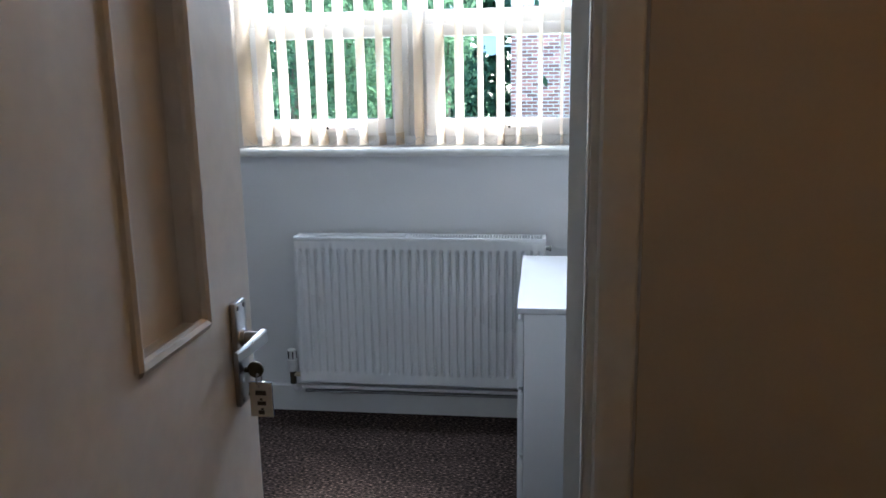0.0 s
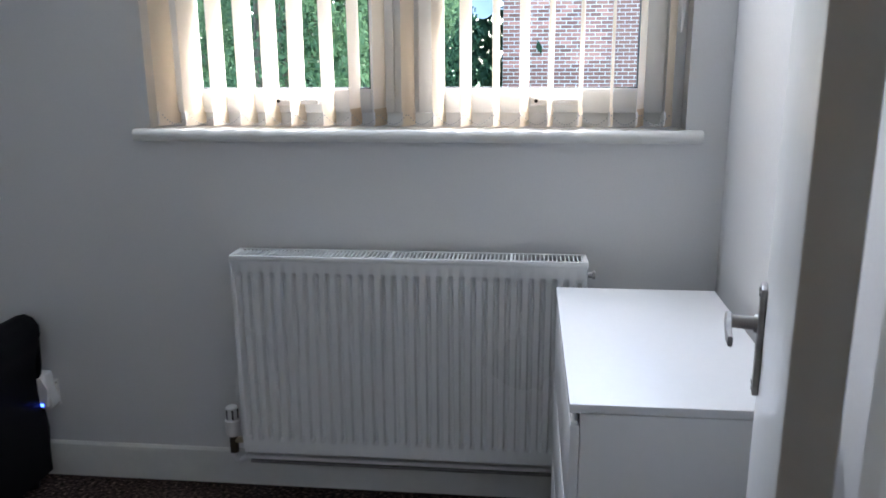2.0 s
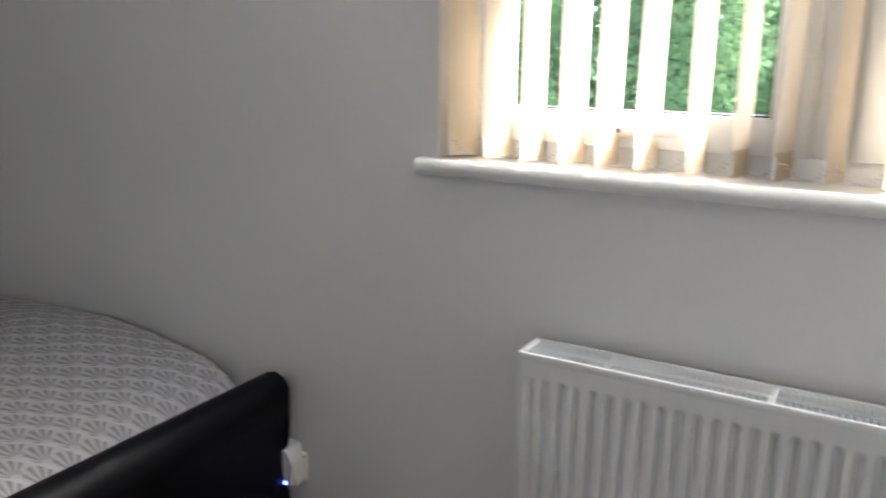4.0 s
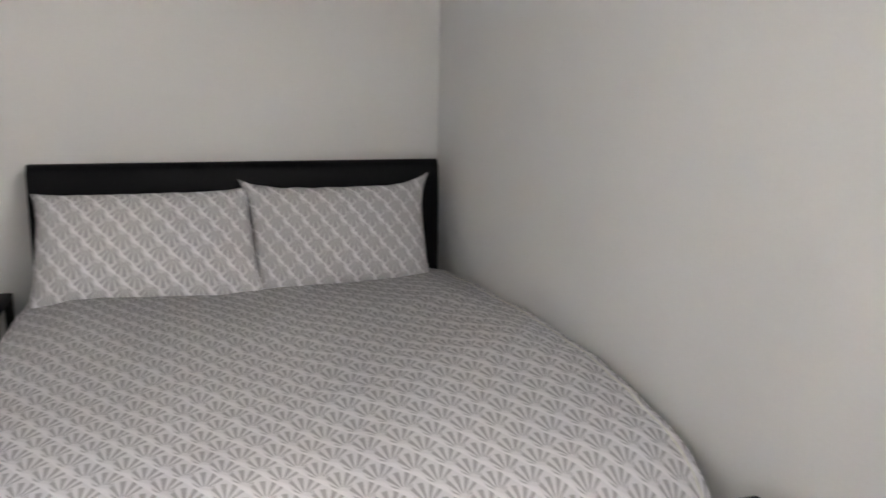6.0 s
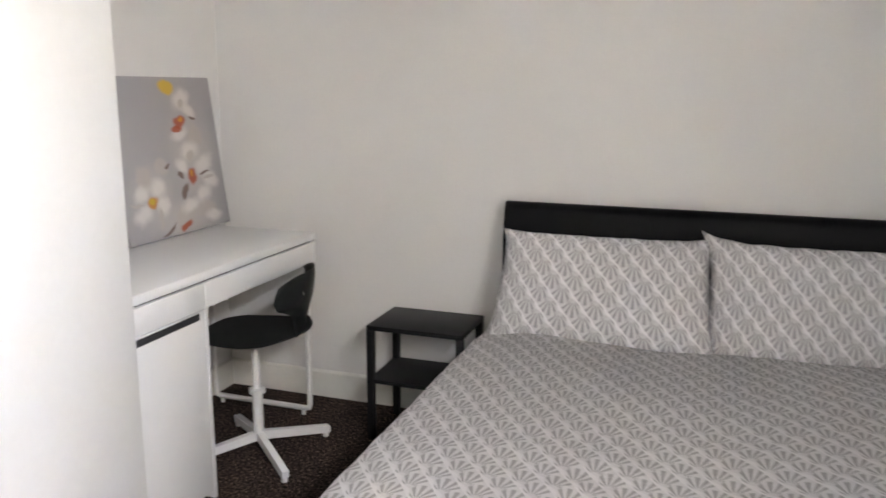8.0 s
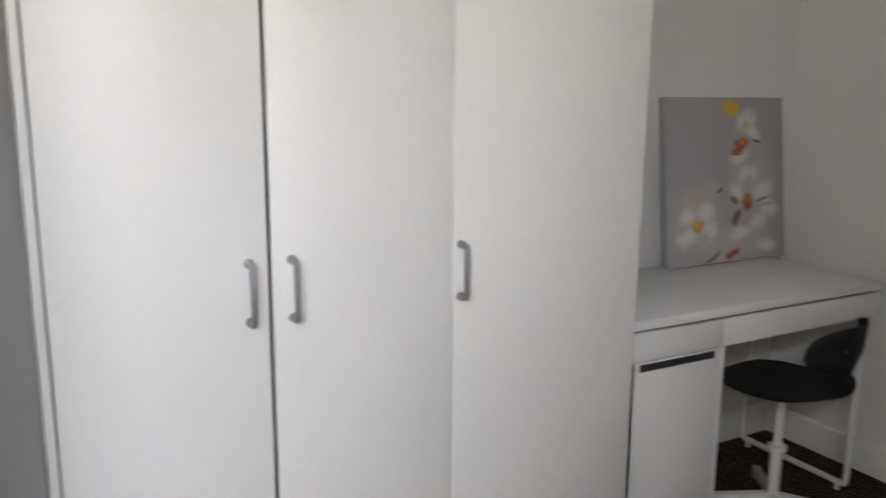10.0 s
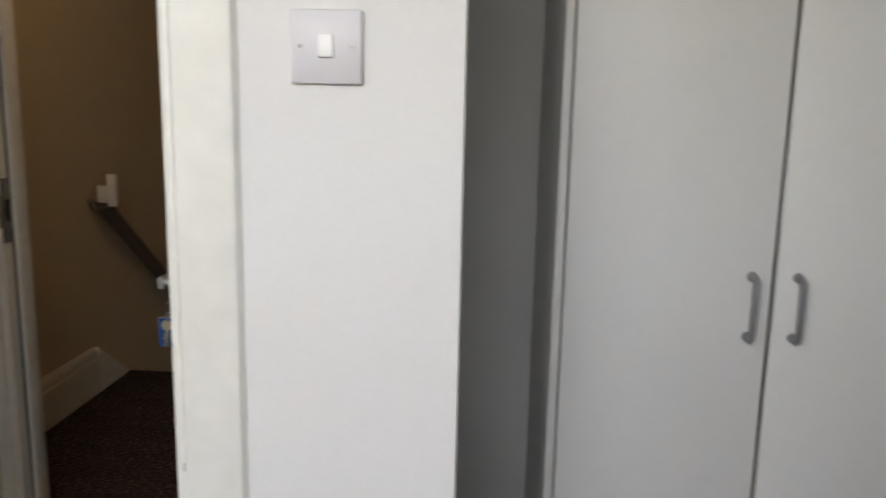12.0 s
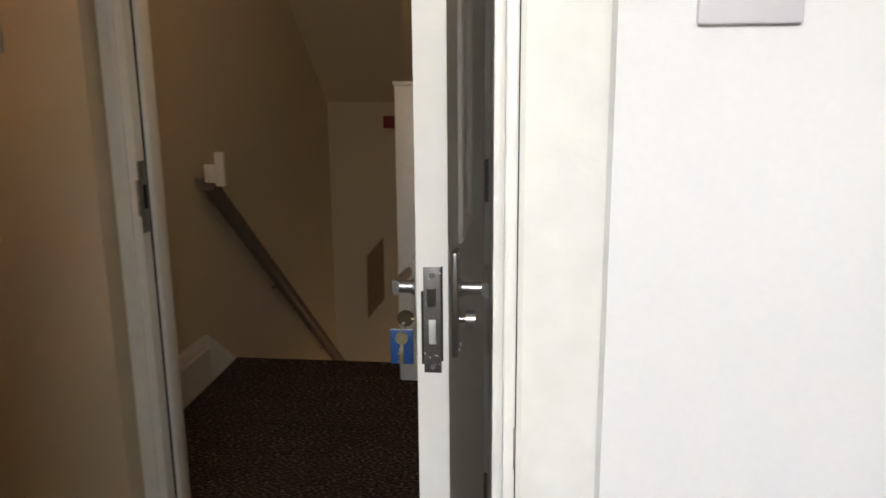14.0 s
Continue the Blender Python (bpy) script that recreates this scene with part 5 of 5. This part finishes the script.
# ---- canvas picture ----
def picture():
    y_b, y_t, z0, z1 = -2.655, -2.728, 0.752, 1.333
    xl, xr = -2.05, -2.64
    p = thing("canvas_picture", ((xl + xr) / 2, y_b, z0), "grey canvas print of white orchids leaning on the desk", "picture")
    tilt = math.atan2(y_t - y_b, z1 - z0)
    m = Matrix.Translation((xl, y_b, z0)) @ Matrix.Rotation(-tilt, 4, "X") @ Matrix.Rotation(math.pi, 4, "Z")
    W, Hh = xl - xr, math.hypot(z1 - z0, y_t - y_b)
    bm = box(0, W, 0.0, 0.022, 0.0, Hh, 0.002)
    lay = bm.loops.layers.uv.verify()
    for fc in bm.faces:
        for lp in fc.loops:
            lp[lay].uv = (lp.vert.co.x / W, lp.vert.co.z / Hh)
    bmesh.ops.transform(bm, matrix=m, verts=bm.verts)
    part("canvas", bm, M["orchids"], p, "canvas printed with white orchids on grey")


picture()


# ---- wardrobe ----
def wardrobe():
    w = thing("wardrobe", (-0.79, -2.43, 0), "white three-door wardrobe with grey bar handles in the alcove", "wardrobe")
    yf, yb, z = -2.110, -2.735, 2.22
    xe, xw = -0.120, -1.408
    part("side_panel", box(xe - 0.016, xe, yb, yf - 0.004, 0, z, 0.0015), M["wardrobe"], w)
    part("side_panel", box(xw + 0.001, xw + 0.017, yb, yf - 0.019, 0, z, 0.0015), M["wardrobe"], w)
    # these uprights are coloured near-black to paint shade into the door gaps
    for x in (-0.520, -0.905):
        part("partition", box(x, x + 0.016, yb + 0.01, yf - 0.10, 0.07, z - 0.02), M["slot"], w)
    part("top_panel", box(xw + 0.018, xe - 0.017, yb, yf - 0.019, z - 0.018, z), M["wardrobe"], w)
    part("plinth", box(xw + 0.018, xe - 0.017, yf - 0.06, yf - 0.045, 0, 0.06), M["wardrobe"], w)
    # near-black as well, shade of the wardrobe's inside put into colour
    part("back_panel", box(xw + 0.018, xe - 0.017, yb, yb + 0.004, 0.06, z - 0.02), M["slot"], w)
    gaps = [(-0.5075, -0.139), (-0.895, -0.516), (xw, -0.898)]
    hx = [-0.472, -0.553, -0.916]
    for (a, b), h in zip(gaps, hx):
        d = part("door", box(a, b, yf - 0.018, yf, 0.06, z - 0.003, 0.0018), M["wardrobe"], w)
        hb = B()
        tube(hb, [(h, yf, 0.913), (h, yf + 0.018, 0.911), (h, yf + 0.027, 0.915), (h, yf + 0.030, 0.925), (h, yf + 0.030, 1.012), (h, yf + 0.027, 1.022), (h, yf + 0.018, 1.026), (h, yf, 1.024)], 0.0058, 8)
        for zz in (0.913, 1.024):
            tube(hb, [(h, yf, zz), (h, yf + 0.012, zz)], [0.0095, 0.008], 10)
        part("handle", hb, M["handle"], d, "grey metal bar handle")


wardrobe()


# ---- plug-in freshener ----
sk = thing("wall_socket", (-0.68, 0, 0.283), "white wall socket low on the wall", "socket")
part("plate", box(-0.722, -0.634, -0.009, 0, 0.24, 0.327, 0.003), M["plastic"], sk)
for z in (0.25, 0.317):
    part("screw", tube(B(), [(-0.638, -0.009, z), (-0.638, -0.0102, z)], 0.003, 8), M["steel"], sk)
af = thing("plug_in_freshener", (-0.664, -0.01, 0.25), "white plug-in air freshener with a blue light", "air freshener")
fb_ = extrude_profile(B(), [(-0.690, 0.246), (-0.640, 0.246), (-0.633, 0.256), (-0.633, 0.275), (-0.644, 0.312), (-0.646, 0.352), (-0.652, 0.358), (-0.690, 0.358), (-0.696, 0.350), (-0.696, 0.256)], "y", -0.058, -0.010)
bmesh.ops.bevel(fb_, geom=[e for e in fb_.edges if abs(e.verts[0].co.y - e.verts[1].co.y) < 1e-6 and e.verts[0].co.y < -0.05], offset=0.009, segments=3, affect="EDGES")
part("body", fb_, M["plastic"], af, smooth=50)
part("indicator", box(-0.668, -0.655, -0.0595, -0.056, 0.256, 0.266, 0.002), M["led"], af)

# ---- bricks of the house outside, the stretch that faces the window ----
bm = box(-0.1045, 0.1045, -0.012, 0.03, -0.0300, 0.0300, 0.0)
bmesh.ops.bevel(bm, geom=bm.edges[:], offset=0.004, segments=1, affect="EDGES")
me_full = finish("brick", bm, M["brick"])
bm = box(-0.048, 0.048, -0.012, 0.03, -0.0300, 0.0300, 0.0)
bmesh.ops.bevel(bm, geom=bm.edges[:], offset=0.004, segments=1, affect="EDGES")
me_half = finish("brick", bm, M["brick"])
rng = random.Random(9)
near, far_v = 0, []
for c in range(-12, 26):
    z = 1.0 + 0.075 * c
    x = 0.302
    k = 0
    while x < 4.4:
        header = c % 2 == 1 and k == 0
        w = 0.102 if header else 0.215
        if x < 2.3 and 0 <= c <= 25:
            ob = new("brick", me_half if header else me_full)
            ob.parent = HOUSE
            ob.location = (x + w / 2, 14.0 + rng.uniform(-0.003, 0.003), z)
            near += 1
        else:
            far_v.append((x, x + w, z))
        x += w + 0.010
        k += 1
bm = B()
for a, b, z in far_v:
    bx(bm, a + 0.003, b - 0.003, 13.988, 14.02, z - 0.0300, z + 0.0300)
ob = part("brick_rest", bm, M["brick"], HOUSE, smooth=None)
tagged(ob, "weathered red bricks", kind="stuff")
